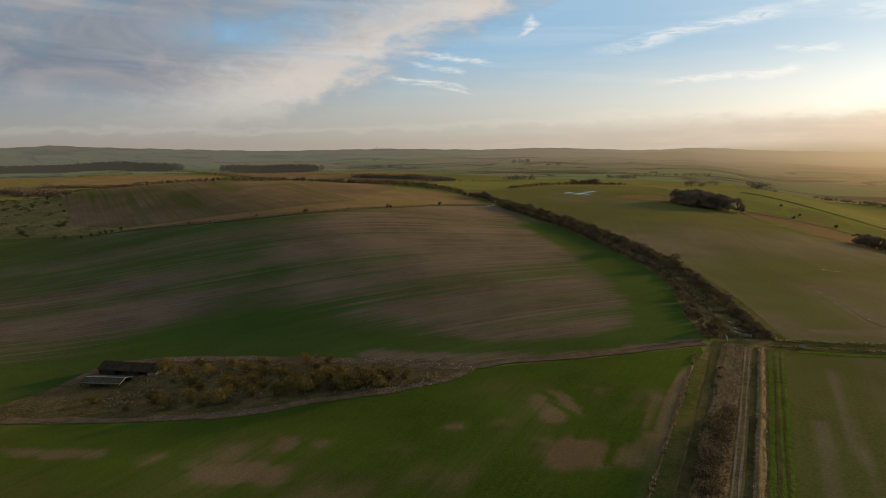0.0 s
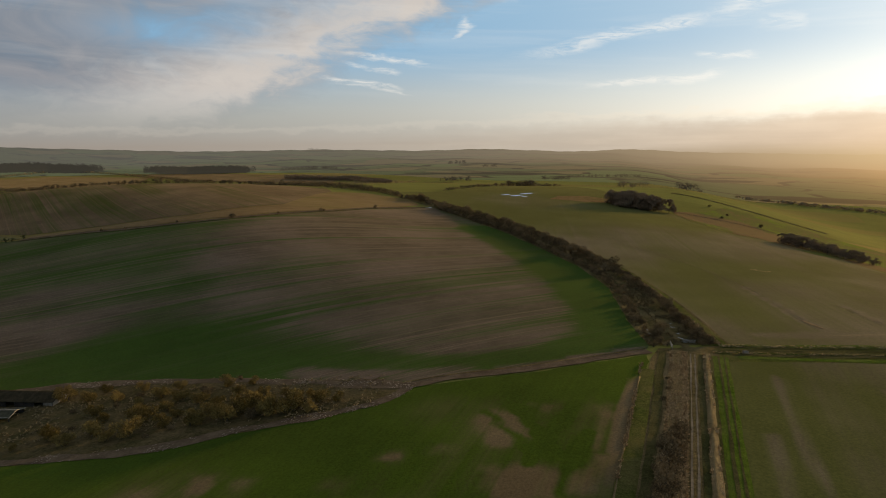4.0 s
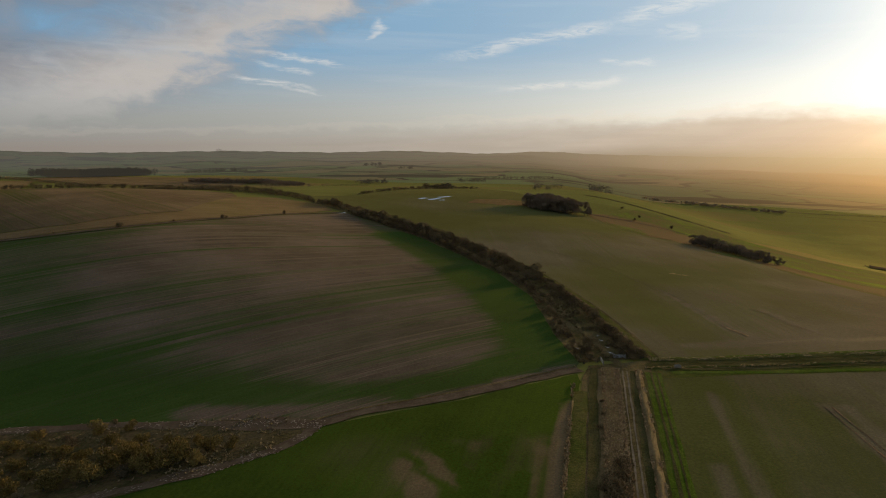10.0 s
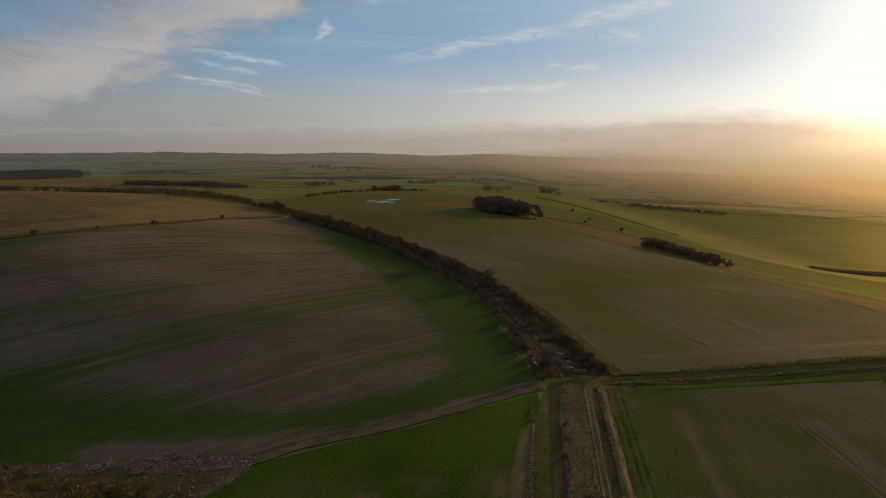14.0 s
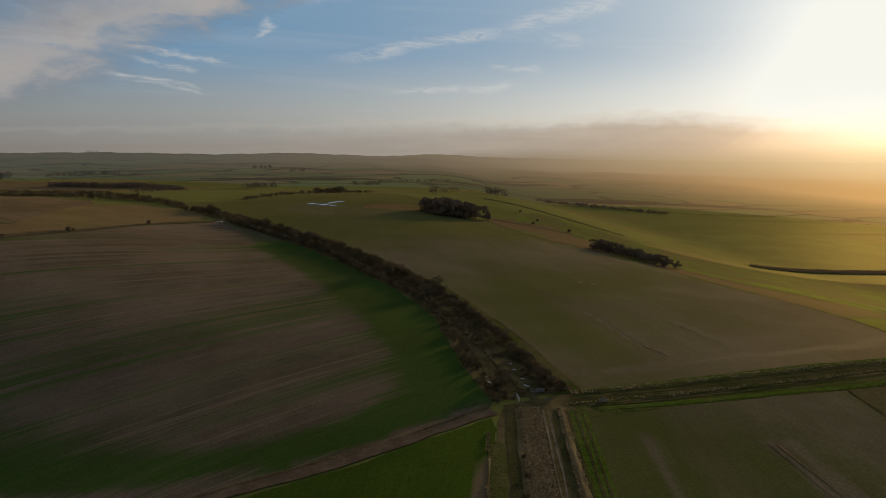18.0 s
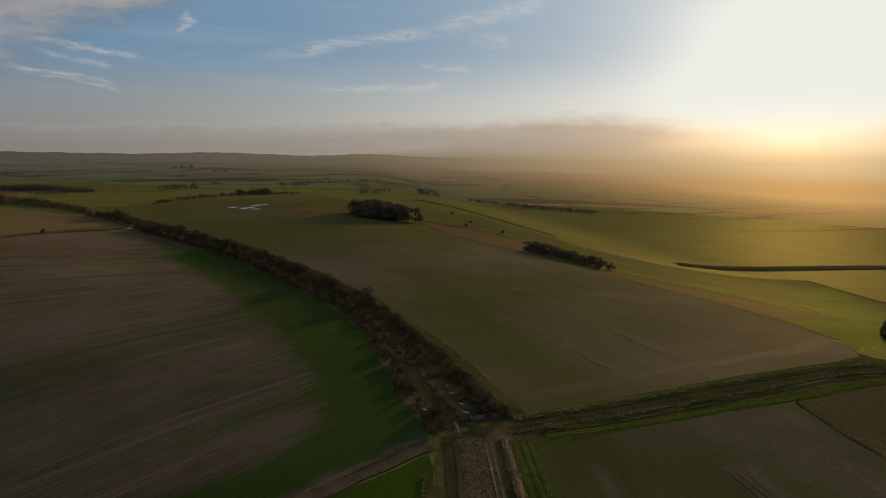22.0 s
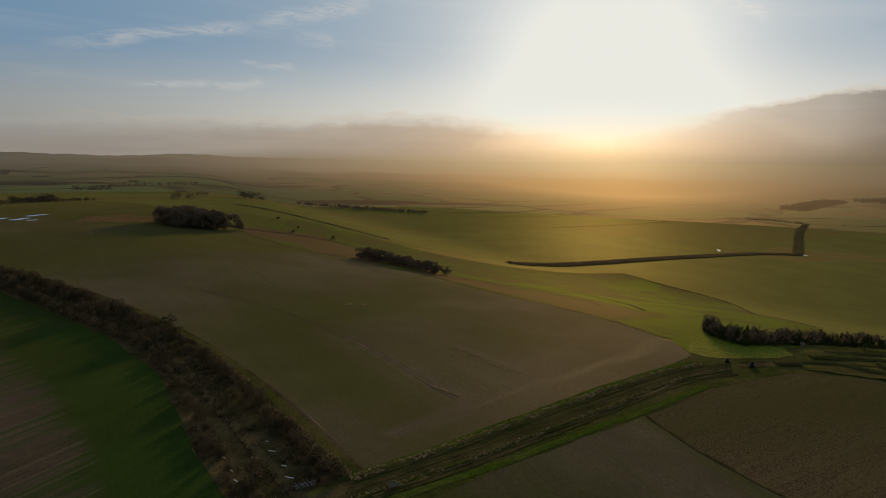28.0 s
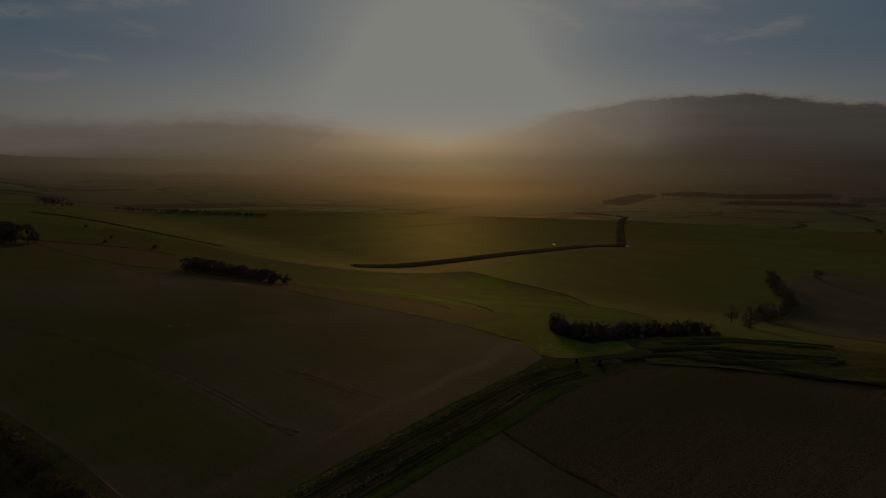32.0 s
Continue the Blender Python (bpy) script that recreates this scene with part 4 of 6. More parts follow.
ribbon("ditch", [(104, 189), (129, 184.6), (163, 180.8), (203, 175.8), (224, 170)], [(-0.45, 0.0), (0.0, -0.02), (0.45, 0.0)], 0.15, M_DITCH, "dark furrow beside the straw bank", "ditch", seed=76, ragged=0.4)
ribbon("ditch", [(174, 165), (163.1, 142), (150.1, 98), (130.1, 30), (103, -60)], [(-0.5, 0.0), (0.0, 0.06), (0.5, 0.0)], 0.07, M_LITTER, "dark furrow between two fields", "ditch", seed=95, ragged=0.3)
ribbon("track", LANE[4:], [(-1.6, 0.0), (0.0, 0.0), (1.6, 0.0)], 0.12, M_ROUGH, "grassy lane along the scarp edge", "track", seed=15)
ribbon("ditch", [(a + 3.5, b + 1) for a, b in LANE[4:]], [(-1.0, 0.0), (0.0, 0.2), (1.0, 0.0)], 0.12, M_DITCH, "dark rough bank of the lane", "ditch", seed=16)
ribbon("ditch", HEDGE_E[:7], [(2.2, 0.0), (2.6, 0.02), (3.0, 0.0)], 0.09, M_LITTER, "dark furrow along the field edge", "ditch", seed=19)
ribbon("grass_strip", HEDGE_E[:7], [(-0.5, 0.0), (1.0, 0.05), (2.3, 0.0)], 0.08, M_VERGE, "bright green field edge below the hedge", "verge", seed=17)
ribbon("old_track", [(93, 190), (95, 205), (100, 240), (106, 280), (107, 320), (100, 368), (88, 416), (70, 466)], [(-1.2, 0.0), (0, 0), (1.2, 0.0)], 0.10, M_ROUGH, "overgrown track between the hedges", "track", seed=18)

patch("bright_bank", [(233, 180), (244, 184), (254, 190), (258, 182), (256, 172), (262, 163), (272, 152), (274, 147), (262, 151), (247, 157), (236, 166), (231, 174)], 3, 0.06, M_PASTURE, lambda x, y: 0 * x, "bright sunlit grass bank above the plantation", "grass bank", ragged=1.5)
for i, line in enumerate(([(240, 156), (252, 143), (253, 130), (260, 116), (272, 98)], [(254, 150), (268, 134), (272, 115), (280, 98)], [(264, 148), (286, 124), (296, 98)], [(259, 132), (254, 114), (253, 99)], [(278, 140), (292, 122), (304, 98)], [(262, 134), (266, 116), (276, 96)])):
    ribbon("bank", line, [(-1.4, 0.0), (-0.6, 0.5), (0.3, 0.6), (1.2, 0.05)], 0.30, M_WORKS, "low grassy earthwork ridge", "bank", seed=30 + i)
    ribbon("ditch", offset_line(line, 2.0), [(-0.35, 0.0), (0.0, 0.05), (0.35, 0.0)], 0.40, M_DITCH, "dark hollow between the earthworks", "ditch", seed=40 + i)
ribbon("bank", [(492, 468), (567, 422), (690, 386), (815, 352), (864, 319)], [(-9, 0.0), (-5, 0.6), (3, 0.6), (8, 0.0)], 0.5, M_HEATH, "brown rough bank under the hedgerow", "bank", gap=8, seed=50)
ribbon("bank", [(864, 319), (1000, 356), (1179, 404), (1315, 430)], [(-6, 0.0), (-3, 0.6), (3, 0.6), (6, 0.0)], 0.8, M_LITTER, "dark rough strip under the shelter belt", "bank", gap=10, seed=51)
patch("scrub_slope", [(-227, 416), (-284, 457), (-331, 521), (-421, 641), (-540, 660), (-600, 520), (-440, 425), (-336, 430)], 8, 0.04, M_SLOPE, lambda x, y: 0 * x, "pale downland grass slope dotted with gorse", "pasture")
patch("scarp_rough", [(150, 575), (178, 566), (210, 570), (222, 592), (200, 606), (165, 598)], 5, 0.06, M_HEATH, lambda x, y: 0 * x, "rusty bare patch beside the beech clump", "rough ground", ragged=5.0)
patch("field_far", [(-839, 1228), (-1002, 1555), (-893, 1771), (-615, 1682), (-520, 1350), (-662, 1198)], 25, 0.9, M_TAN, lambda x, y: 0.1 + 0 * x, "brown stubble field beyond the hill")
patch("field_far", [(-702, 1860), (-427, 1860), (-108, 1533), (-114, 1270), (-319, 1420), (-451, 1500)], 25, 0.9, M_HILL, lambda x, y: 0.1 + 0 * x, "brown ploughed field in the middle distance")
ribbon("ditch", [(330, 700), (352, 640), (390, 590), (420, 560)], [(-1.6, 0.0), (0.0, 0.5), (1.6, 0.0)], 0.1, M_ROUGH, "rough grass bank slanting down the scarp", "ditch", gap=6, seed=60)
ribbon("track", [(262, 556), (300, 530), (325, 505), (345, 480)], [(-1.2, 0.0), (0.0, 0.0), (1.2, 0.0)], 0.2, M_DIRT, "pale path along the scarp edge", "track", gap=6, seed=61)

patch("field_valley", [(430, 96), (482, 122), (536, 111), (571, 108), (604, 116), (668, 127), (780, 90), (740, 10), (560, 30), (470, 50)], 9, 0.06, M_EAST, lambda x, y: 0.25 + 0.5 * fuzz(x, y, 0.012, 81), "pale brown arable field in the valley", ragged=2.0)
works = patch("earthworks", [(250, 153), (262, 160), (272, 152), (290, 135), (298, 116), (303, 96), (312, 40), (300, -60), (286, -60), (280, 40), (262, 60), (252, 100), (250, 114), (245, 136), (240, 148)], 2.0, 0.07, M_WORKS, lambda x, y: 0 * x, "tussocky grass over old humps and hollows", "grass bank", ragged=1.0)
for v in works.data.vertices:
    x, y = v.co.x, v.co.y
    along_hill, across = 0.60 * x - 0.80 * y, 0.80 * x + 0.60 * y
    v.co.z += 1.1 * abs(noise.noise(Vector((along_hill * 0.035, across * 0.16, 4.0)))) + 0.5 * max(0.0, noise.noise(Vector((x * 0.22, y * 0.22, 9.0))))

# wheel lines worn into the crop
WHEEL = [(142, 383), (149, 358), (158, 321), (159.5, 292), (158.5, 265), (155, 241), (152, 226), (149, 212), (148, 204)]
for k, o in enumerate((-0.9, 0.9)):
    ribbon("wheel_rut", offset_line(WHEEL, o), [(-0.09, 0.0), (0.0, 0.01), (0.09, 0.0)], 0.08, M_EAST, "faint worn wheel line across the crop", "track", seed=80 + k, ragged=0.25)
    ribbon("wheel_rut", offset_line([(178, 236), (176, 219), (174.5, 200)], o), [(-0.07, 0.0), (0.0, 0.01), (0.07, 0.0)], 0.08, M_EAST, "faint worn wheel line across the crop", "track", seed=82 + k, ragged=0.25)
    ribbon("wheel_rut", offset_line([(119, 282), (117, 255), (114, 229), (110, 205)], o), [(-0.1, 0.0), (0.0, 0.01), (0.1, 0.0)], 0.08, M_EAST, "faint worn wheel line along the hedge side", "track", seed=84 + k, ragged=0.25)
    ribbon("wheel_rut", offset_line([(108, 95), (118, 122), (128, 150)], o), [(-0.14, 0.0), (0.0, 0.01), (0.14, 0.0)], 0.08, M_DIRT, "faint worn wheel line in the sown field", "track", seed=86 + k, ragged=0.25)


# ---- trees and bushes ----
def sprays(rng, lumps, count, size, thin, droop=0.0):
    """Small pointed sprays of twigs or leaves, scattered through a number of lumps (x, y, z, radius)."""
    L = np.array(lumps, float)
    pick = rng.choice(len(L), count, p=L[:, 3] ** 2 / (L[:, 3] ** 2).sum())
    d = rng.normal(size=(count, 3))
    d /= np.linalg.norm(d, axis=1)[:, None]
    r = L[pick, 3] * (0.35 + 0.75 * rng.random(count) ** 0.6)
    c = L[pick, :3] + d * r[:, None] * np.array([1, 1, 0.85])
    along = d + 0.8 * rng.normal(size=(count, 3)) + np.array([0, 0, 0.25 - droop])
    along /= np.linalg.norm(along, axis=1)[:, None]
    side = np.cross(along, rng.normal(size=(count, 3)))
    side /= np.linalg.norm(side, axis=1)[:, None]
    s = size * (0.6 + 0.8 * rng.random(count))[:, None]
    v = np.stack([c - along * s, c + side * s * thin, c + along * s, c - side * s * thin], 1)
    v[..., 2] = np.maximum(v[..., 2], 0.02)
    return v.reshape(-1, 3)


def quads(name, v, mat):
    k = len(v) // 4
    me = bpy.data.meshes.new(name)
    me.from_pydata(v.tolist(), [], np.arange(4 * k).reshape(k, 4).tolist())
    me.materials.append(mat)
    return me


def limb(bm, a, b, ra, rb, sides=6):
    a, b = Vector(a), Vector(b)
    turn = (b - a).to_track_quat("Z", "Y").to_matrix()
    rings = []
    for p, r in ((a, ra), (b, rb)):
        rings.append([bm.verts.new(p + turn @ Vector((r * math.cos(2 * math.pi * i / sides), r * math.sin(2 * math.pi * i / sides), 0))) for i in range(sides)])
    for i in range(sides):
        bm.faces.new((rings[0][i], rings[0][(i + 1) % sides], rings[1][(i + 1) % sides], rings[1][i]))
    bm.faces.new(rings[1])


def bush(name, seed, h, spread, mat, label, category="bush", count=520, stems=4):
    """Many-stemmed bush: stems from one stool and an uneven crown down to the ground."""
    rng = np.random.default_rng(seed)
    ob = tagged(new(name), label, category)
    bm = bmesh.new()
    lumps = []
    for i in range(stems + 4):
        a, r = rng.random() * 6.283, spread * 0.62 * rng.random() ** 0.6
        z = h * (0.30 + 0.42 * rng.random()) * (1 - 0.25 * r / spread)
        lumps.append((r * math.cos(a), r * math.sin(a), z, h * (0.17 + 0.14 * rng.random())))
    for x, y, z, r in lumps[:stems]:
        limb(bm, (x * 0.15, y * 0.15, -0.3), (x * 0.7, y * 0.7, z * 0.7), 0.10, 0.05, 5)
        limb(bm, (x * 0.7, y * 0.7, z * 0.7), (x, y, z + r * 0.5), 0.05, 0.02, 4)
    part("stem", bm, M_BARK, ob)
    lumps.append((0, 0, h * 0.25, h * 0.28))
    me = quads("crown", sprays(rng, lumps, int(count * 2.3), h * 0.043, 0.40), mat)
    crown = new("crown", me)
    crown.parent = ob
    return ob


def tree(name, seed, h, spread, mat, label, count=900, clear=0.25, thin=0.36):
    """Tall tree: a tapered trunk, limbs and a crown of many twig sprays with gaps."""
    rng = np.random.default_rng(seed)
    ob = tagged(new(name), label, "tree")
    bm = bmesh.new()
    r0 = h * 0.024
    limb(bm, (0, 0, -0.4), (0.1, 0.05, h * clear), r0, r0 * 0.8, 8)
    limb(bm, (0.1, 0.05, h * clear), (0.0, 0.2, h * 0.72), r0 * 0.8, r0 * 0.3, 7)
    part("trunk", bm, M_BARK, ob)
    bm = bmesh.new()
    lumps = []
    for i in range(11):
        a = i * 2.4 + rng.random()
        z = h * (clear + 0.12 + (0.86 - clear - 0.12) * rng.random())
        reach = spread * (0.45 + 0.45 * rng.random()) * (1.15 - 0.75 * abs(z / h - 0.6))
        x, y = reach * math.cos(a), reach * math.sin(a)
        lumps.append((x, y, z, h * (0.10 + 0.07 * rng.random())))
        limb(bm, (0, 0, z * 0.68), (x * 0.85, y * 0.85, z), r0 * 0.34, r0 * 0.10, 5)
    lumps.append((0, 0, h * 0.82, h * 0.15))
    part("limb", bm, M_BARK, ob)
    crown = new("crown", quads("crown", sprays(rng, lumps, int(count * 2.2), h * 0.020, thin), mat))
    crown.parent = ob
    return ob


def conifer(name, seed, h, spread, label, count=700):
    rng = np.random.default_rng(seed)
    ob = tagged(new(name), label, "tree")
    bm = bmesh.new()
    limb(bm, (0, 0, -0.3), (0, 0, h * 0.95), h * 0.02, 0.03, 6)
    part("trunk", bm, M_BARK, ob)
    lumps = []
    for i in range(26):
        t = i / 26
        a, r = i * 2.4, spread * (1 - t) * 0.62
        lumps.append((r * math.cos(a), r * math.sin(a), h * (0.08 + 0.88 * t), spread * (0.18 + 0.34 * (1 - t)) * (0.8 + 0.4 * rng.random())))
    crown = new("crown", quads("crown", sprays(rng, lumps, int(count * 1.5), h * 0.036, 0.42, 0.4), M_CONIFER))
    crown.parent = ob
    return ob


class Planter:
    """Sets out copies of a few models; the models themselves are the first ones planted."""

    def __init__(self, models, group, seed):
        self.models, self.used, self.group, self.rng, self.n = models, set(), group, random.Random(seed), 0

    def plant(self, x, y, size=1.0, squash=1.0, which=None):
        k = self.rng.randrange(len(self.models)) if which is None else which
        m = Matrix.Translation(at(x, y)) @ Matrix.Rotation(self.rng.random() * 6.283, 4, "Z") @ Matrix.Diagonal((size, size, size * squash, 1))
        ob = self.models[k]
        if k in self.used:
            ob = copy_thing(ob, m @ Matrix.Diagonal((1 / ob.scale[0], 1 / ob.scale[1], 1 / ob.scale[2], 1)))
        else:
            ob.matrix_basis = m
            self.used.add(k)
        ob["group"] = self.group
        self.n += 1
        return ob

    def row(self, line, gap, size, spread=1.0, jitter=1.0, squash=1.0, chance=1.0, grow=None):
        for x, y in spline(line, gap):
            if self.rng.random() > chance:
                continue
            s = size * (1 + spread * (self.rng.random() - 0.45))
            if grow:
                s *= grow(x, y)
            self.plant(x + jitter * self.rng.uniform(-1, 1), y + jitter * self.rng.uniform(-1, 1), s, squash)


hedge = Planter([bush("hawthorn_bush", 10 + i, 4.2, 2.6, M_TWIG, "dark leafless hawthorn bush in an overgrown hedge") for i in range(5)], "hedge along the drove", 1)
taller = lambda x, y: 0.66 + 0.50 * float(smooth(250, 420, y)) + (0.35 if wobble(x, y, 0.06, 21) > 0.22 else 0)
hedge.row(offset_line(HEDGE_E[:9], -4.2), 3.1, 0.98, 0.7, 1.1, grow=taller)
hedge.row(offset_line(HEDGE_W, 3.0), 2.7, 0.72, 0.8, 1.3, chance=0.88, grow=taller)
bramble = Planter([bush("bramble_bush", 25 + i, 2.0, 2.6, M_TWIG, "low brown bramble bush under the hedge", count=300) for i in range(2)], "brambles under the hedge", 21)
bramble.row(offset_line(HEDGE_W[:7], 5.4), 3.4, 0.85, 0.8, 1.4, chance=0.8)
bramble.row(offset_line(HEDGE_W[:7], 1.2), 3.2, 0.70, 0.8, 0.8, chance=0.8)
bramble.row(offset_line(HEDGE_E[:8], -6.8), 3.4, 0.85, 0.8, 1.3, chance=0.8)
bramble.row(offset_line(HEDGE_E[:8], -1.8), 3.0, 0.65, 0.8, 0.8, chance=0.85)
hedge.row(offset_line(HEDGE_E[4:9], -9.5), 5.0, 0.75, 0.8, 1.8, chance=0.8, grow=taller)
for x, y, s in ((91, 203.5, 1.25), (112, 308, 1.9), (108, 304, 1.5), (104, 345, 1.9), (99, 350, 1.6), (101, 196, 0.9), (103, 201, 1.0), (99, 191.5, 0.6)):
    hedge.plant(x, y, s)
# along the drove itself
thorn = Planter([bush("blackthorn_bush", 30 + i, 3.4, 2.6, M_TWIG, "dark leafless blackthorn bush beside the farm track") for i in range(3)], "bushes beside the farm track", 2)
for x, y, s in ((61.5, 136, 1.1), (59, 132, 1.3), (57, 129, 1.45), (54.5, 126, 1.5), (53, 122.5, 1.4), (51, 119, 1.45), (49, 116, 1.5), (47.5, 112.5, 1.4), (45.5, 109, 1.5), (43.5, 104, 1.5), (40.5, 98, 1.4), (37.5, 91.5, 1.5), (33, 82, 1.3), (28, 72, 1.4),
                (54, 129, 0.9), (49, 120, 0.9), (44, 110, 0.9), (68, 152, 0.45), (72, 158, 0.4), (75, 165, 0.35), (20, 55, 1.1), (8, 30, 1.0)):
    if y < 140:
        x, y = x + 2.6, y - 1.3
    thorn.plant(x, y, s)
# far part of the hedge, over the brow of the hill
far_hedge = Planter([bush("far_hedge_bush", 40 + i, 5.0, 3.4, M_TWIG, "dark leafless bush in a hedge on the skyline of the hill", count=260) for i in range(3)], "hedge over the hill", 3)
far_hedge.row([(12, 588), (-10, 622), (-60, 662), (-116, 668), (-175, 662), (-264, 655), (-354, 652), (-430, 655)], 4.0, 1.0, 0.6, 1.6, 0.9)
far_hedge.row([(-10, 630), (-45, 690), (-75, 720), (-130, 700)], 4.5, 1.15, 0.6, 3.0)
far_hedge.row([(60, 648), (100, 705), (130, 737), (171, 783), (205, 818), (238, 848)], 4.0, 0.8, 0.9, 1.5, 0.85, 0.85)
far_hedge.row([(150, 765), (175, 788), (192, 806)], 4.0, 1.5, 0.5, 2.5)
lone = Planter([bush("lone_thorn_bush", 50 + i, 4.0, 2.4, M_TWIG, "solitary dark thorn bush on the field edge") for i in range(2)], "thorn bushes on the upper track", 4)
for x, y, s in ((-98, 411, 1.0), (-46, 446, 0.85), (-44, 448, 0.6), (-9, 488, 0.9), (-175, 404, 0.55), (-160, 402, 0.4), (-130, 406, 0.35), (-72, 428, 0.4), (329, 523, 0.9), (303, 542, 0.8), (318, 560, 0.7), (322, 600, 0.8)):
    lone.plant(x, y, s)

# scrub round the barns
scrub = Planter([bush("willow_scrub_bush", 60 + i, 4.0, 3.0, M_OLIVE, "olive-brown twiggy scrub bush on rough ground", count=900) for i in range(4)], "scrub round the barns", 5)
for x, y, s in ((-89, 172, 1.0), (-78, 172, 1.0), (-68, 168, 1.15), (-67, 176, 1.15), (-79, 180, 0.7), (-52, 169, 1.1), (-47, 172, 1.0), (-43, 169, 1.1), (-40, 172, 1.15),
                (-31, 169, 1.25), (-27, 168, 1.3), (-24, 171, 1.1), (-19, 172, 0.9), (-14, 171, 0.6), (-91, 197, 0.8), (-82, 195, 0.75), (-68, 193, 0.9), (-61, 189, 0.8),
                (-48, 180, 0.7), (-38, 178, 0.9), (-33, 176, 0.8), (-99, 200, 1.0), (-72, 186, 0.5), (-58, 176, 0.6), (-110, 176, 0.5), (-96, 168, 0.4), (-84, 186, 0.8), (-74, 190, 0.6), (-63, 183, 0.7), (-54, 184, 0.8), (-44, 187, 0.7), (-36, 184, 0.6), (-28, 178, 0.7), (-22, 177, 0.6), (-60, 171, 0.8), (-73, 167, 0.7), (-83, 167, 0.8), (-35, 173, 1.0), (-21, 167, 0.8), (-102, 205, 0.8), (-88, 203, 0.7), (-76, 201, 0.7), (-64, 198, 0.7), (-49, 195, 0.8), (-41, 193, 0.6)):
    scrub.plant(x, y, s * 1.22)
dark_scrub = Planter([bush("dark_thorn_bush", 70, 3.4, 2.4, M_TWIG, "dark thorn bush among the barn scrub")], "dark thorns round the barns", 6)
for x, y, s in ((-54, 191, 1.1), (-36, 167.5, 1.2), (-34, 169, 1.0), (-56, 194, 0.7), (-75, 196, 0.7), (-62, 165, 0.6), (-57, 168, 0.7), (-86, 177, 0.6), (-70, 180, 0.6), (-50, 176, 0.7), (-43, 181, 0.7), (-30, 174, 0.8), (-92, 190, 0.7), (-80, 191, 0.6), (-66, 203, 0.5), (-46, 199, 0.6)):
    dark_scrub.plant(x, y, s)

# downland scrub on the far left
gorse = Planter([bush("gorse_bush", 80 + i, 3.0, 4.2, M_CONIFER, "low dark gorse bush on a grassy slope", count=300) for i in range(2)], "gorse on the slope", 7)
rng = random.Random(70)
for i in range(190):
    x, y = rng.uniform(-480, -255), rng.uniform(425, 640)
    if x < -290 - 0.55 * (y - 455):
        gorse.plant(x, y, rng.uniform(0.8, 2.0), 0.55)
for x, y in ((-247, 402), (-243, 406), (-237, 405), (-235, 411), (-231, 410), (-226, 414), (-262, 408), (-272, 412)):
    gorse.plant(x, y, rng.uniform(0.8, 1.2), 1.3)

# the beech clump on the ridge
beech = Planter([tree("beech_tree", 90 + i, 15.5, 6.2, M_BEECH, "tall leafless beech in a dark hilltop clump", 1500, 0.10, 0.5) for i in range(4)], "hilltop beech clump", 8)
rng = random.Random(8)
for i in range(46):
    a, r = i * 2.4, (i / 46) ** 0.5
    x, y = 226 + 22 * r * math.cos(a) + rng.uniform(-2, 2), 557 - 0.28 * 22 * r * math.cos(a) + 15 * r * math.sin(a) + rng.uniform(-2, 2)
    beech.plant(x, y, rng.uniform(0.74, 0.95))
for x, y, s in ((247, 546, 0.85), (253, 543, 0.85), (257, 545, 0.7)):
    beech.plant(x, y, s)
under = Planter([bush("clump_undergrowth", 95 + i, 4.5, 3.6, M_BEECH, "dark leafless undergrowth below the beeches", count=420) for i in range(2)], "undergrowth of the beech clump", 18)
for i in range(34):
    a, r = i * 2.4, (i / 34) ** 0.5
    under.plant(224 + 21 * r * math.cos(a), 558 - 7 * r * math.cos(a) + 14 * r * math.sin(a), rng.uniform(0.8, 1.2))
# the plantation on the scarp edge
belt = Planter([tree("ash_tree", 100 + i, 8.5, 3.8, M_BEECH, "small leafless ash in a narrow plantation", 1100, 0.02, 0.55) for i in range(3)], "narrow plantation on the scarp", 9)
rng = random.Random(9)
for i in range(44):
    t = i / 43
    belt.plant(277 + 23 * t + rng.uniform(-5, 6), 419 - 53 * t + rng.uniform(-4, 4), rng.uniform(0.8, 1.1) * (1.05 - 0.25 * t))
brush = Planter([bush("plantation_brush", 105 + i, 4.2, 3.4, M_BEECH, "dark leafless brush filling the narrow plantation", count=460) for i in range(2)], "brush of the narrow plantation", 19)
for i in range(30):
    t = i / 29
    brush.plant(277 + 23 * t + rng.uniform(-5, 5), 419 - 53 * t + rng.uniform(-3, 3), rng.uniform(0.8, 1.3))
# the mixed plantation below the lane
firs = Planter([conifer("spruce_tree", 110 + i, 5.6, 2.3, "dark green spruce at the edge of a plantation") for i in range(3)], "spruces of the lower plantation", 10)
larch = Planter([tree("larch_tree", 120 + i, 6.2, 3.0, M_BEECH, "bare reddish larch in the lower plantation", 1000, 0.05, 0.5) for i in range(2)], "larches of the lower plantation", 11)
rng = random.Random(11)
FRONT = spline([(265, 188), (257, 180), (254, 171), (260, 164.5), (271, 156), (281, 146), (293, 134)], 0.6)
for i in range(210):
    u, v = rng.random(), rng.random() ** 1.2
    x, y = FRONT[int(u * (len(FRONT) - 1))] + v * np.array([10 + 14 * u, 3 + 6 * u])
    (firs if rng.random() < 0.62 - 0.5 * v else larch).plant(x + rng.uniform(-1, 1), y + rng.uniform(-1, 1), rng.uniform(0.42, 0.72) * (1.3 - 0.45 * min(1.0, u / 0.6)))
fringe = Planter([bush("plantation_fringe_bush", 125 + i, 2.6, 2.4, M_CONIFER, "low dark evergreen bush fringing the lower plantation", count=360) for i in range(2)], "fringe of the lower plantation", 20)
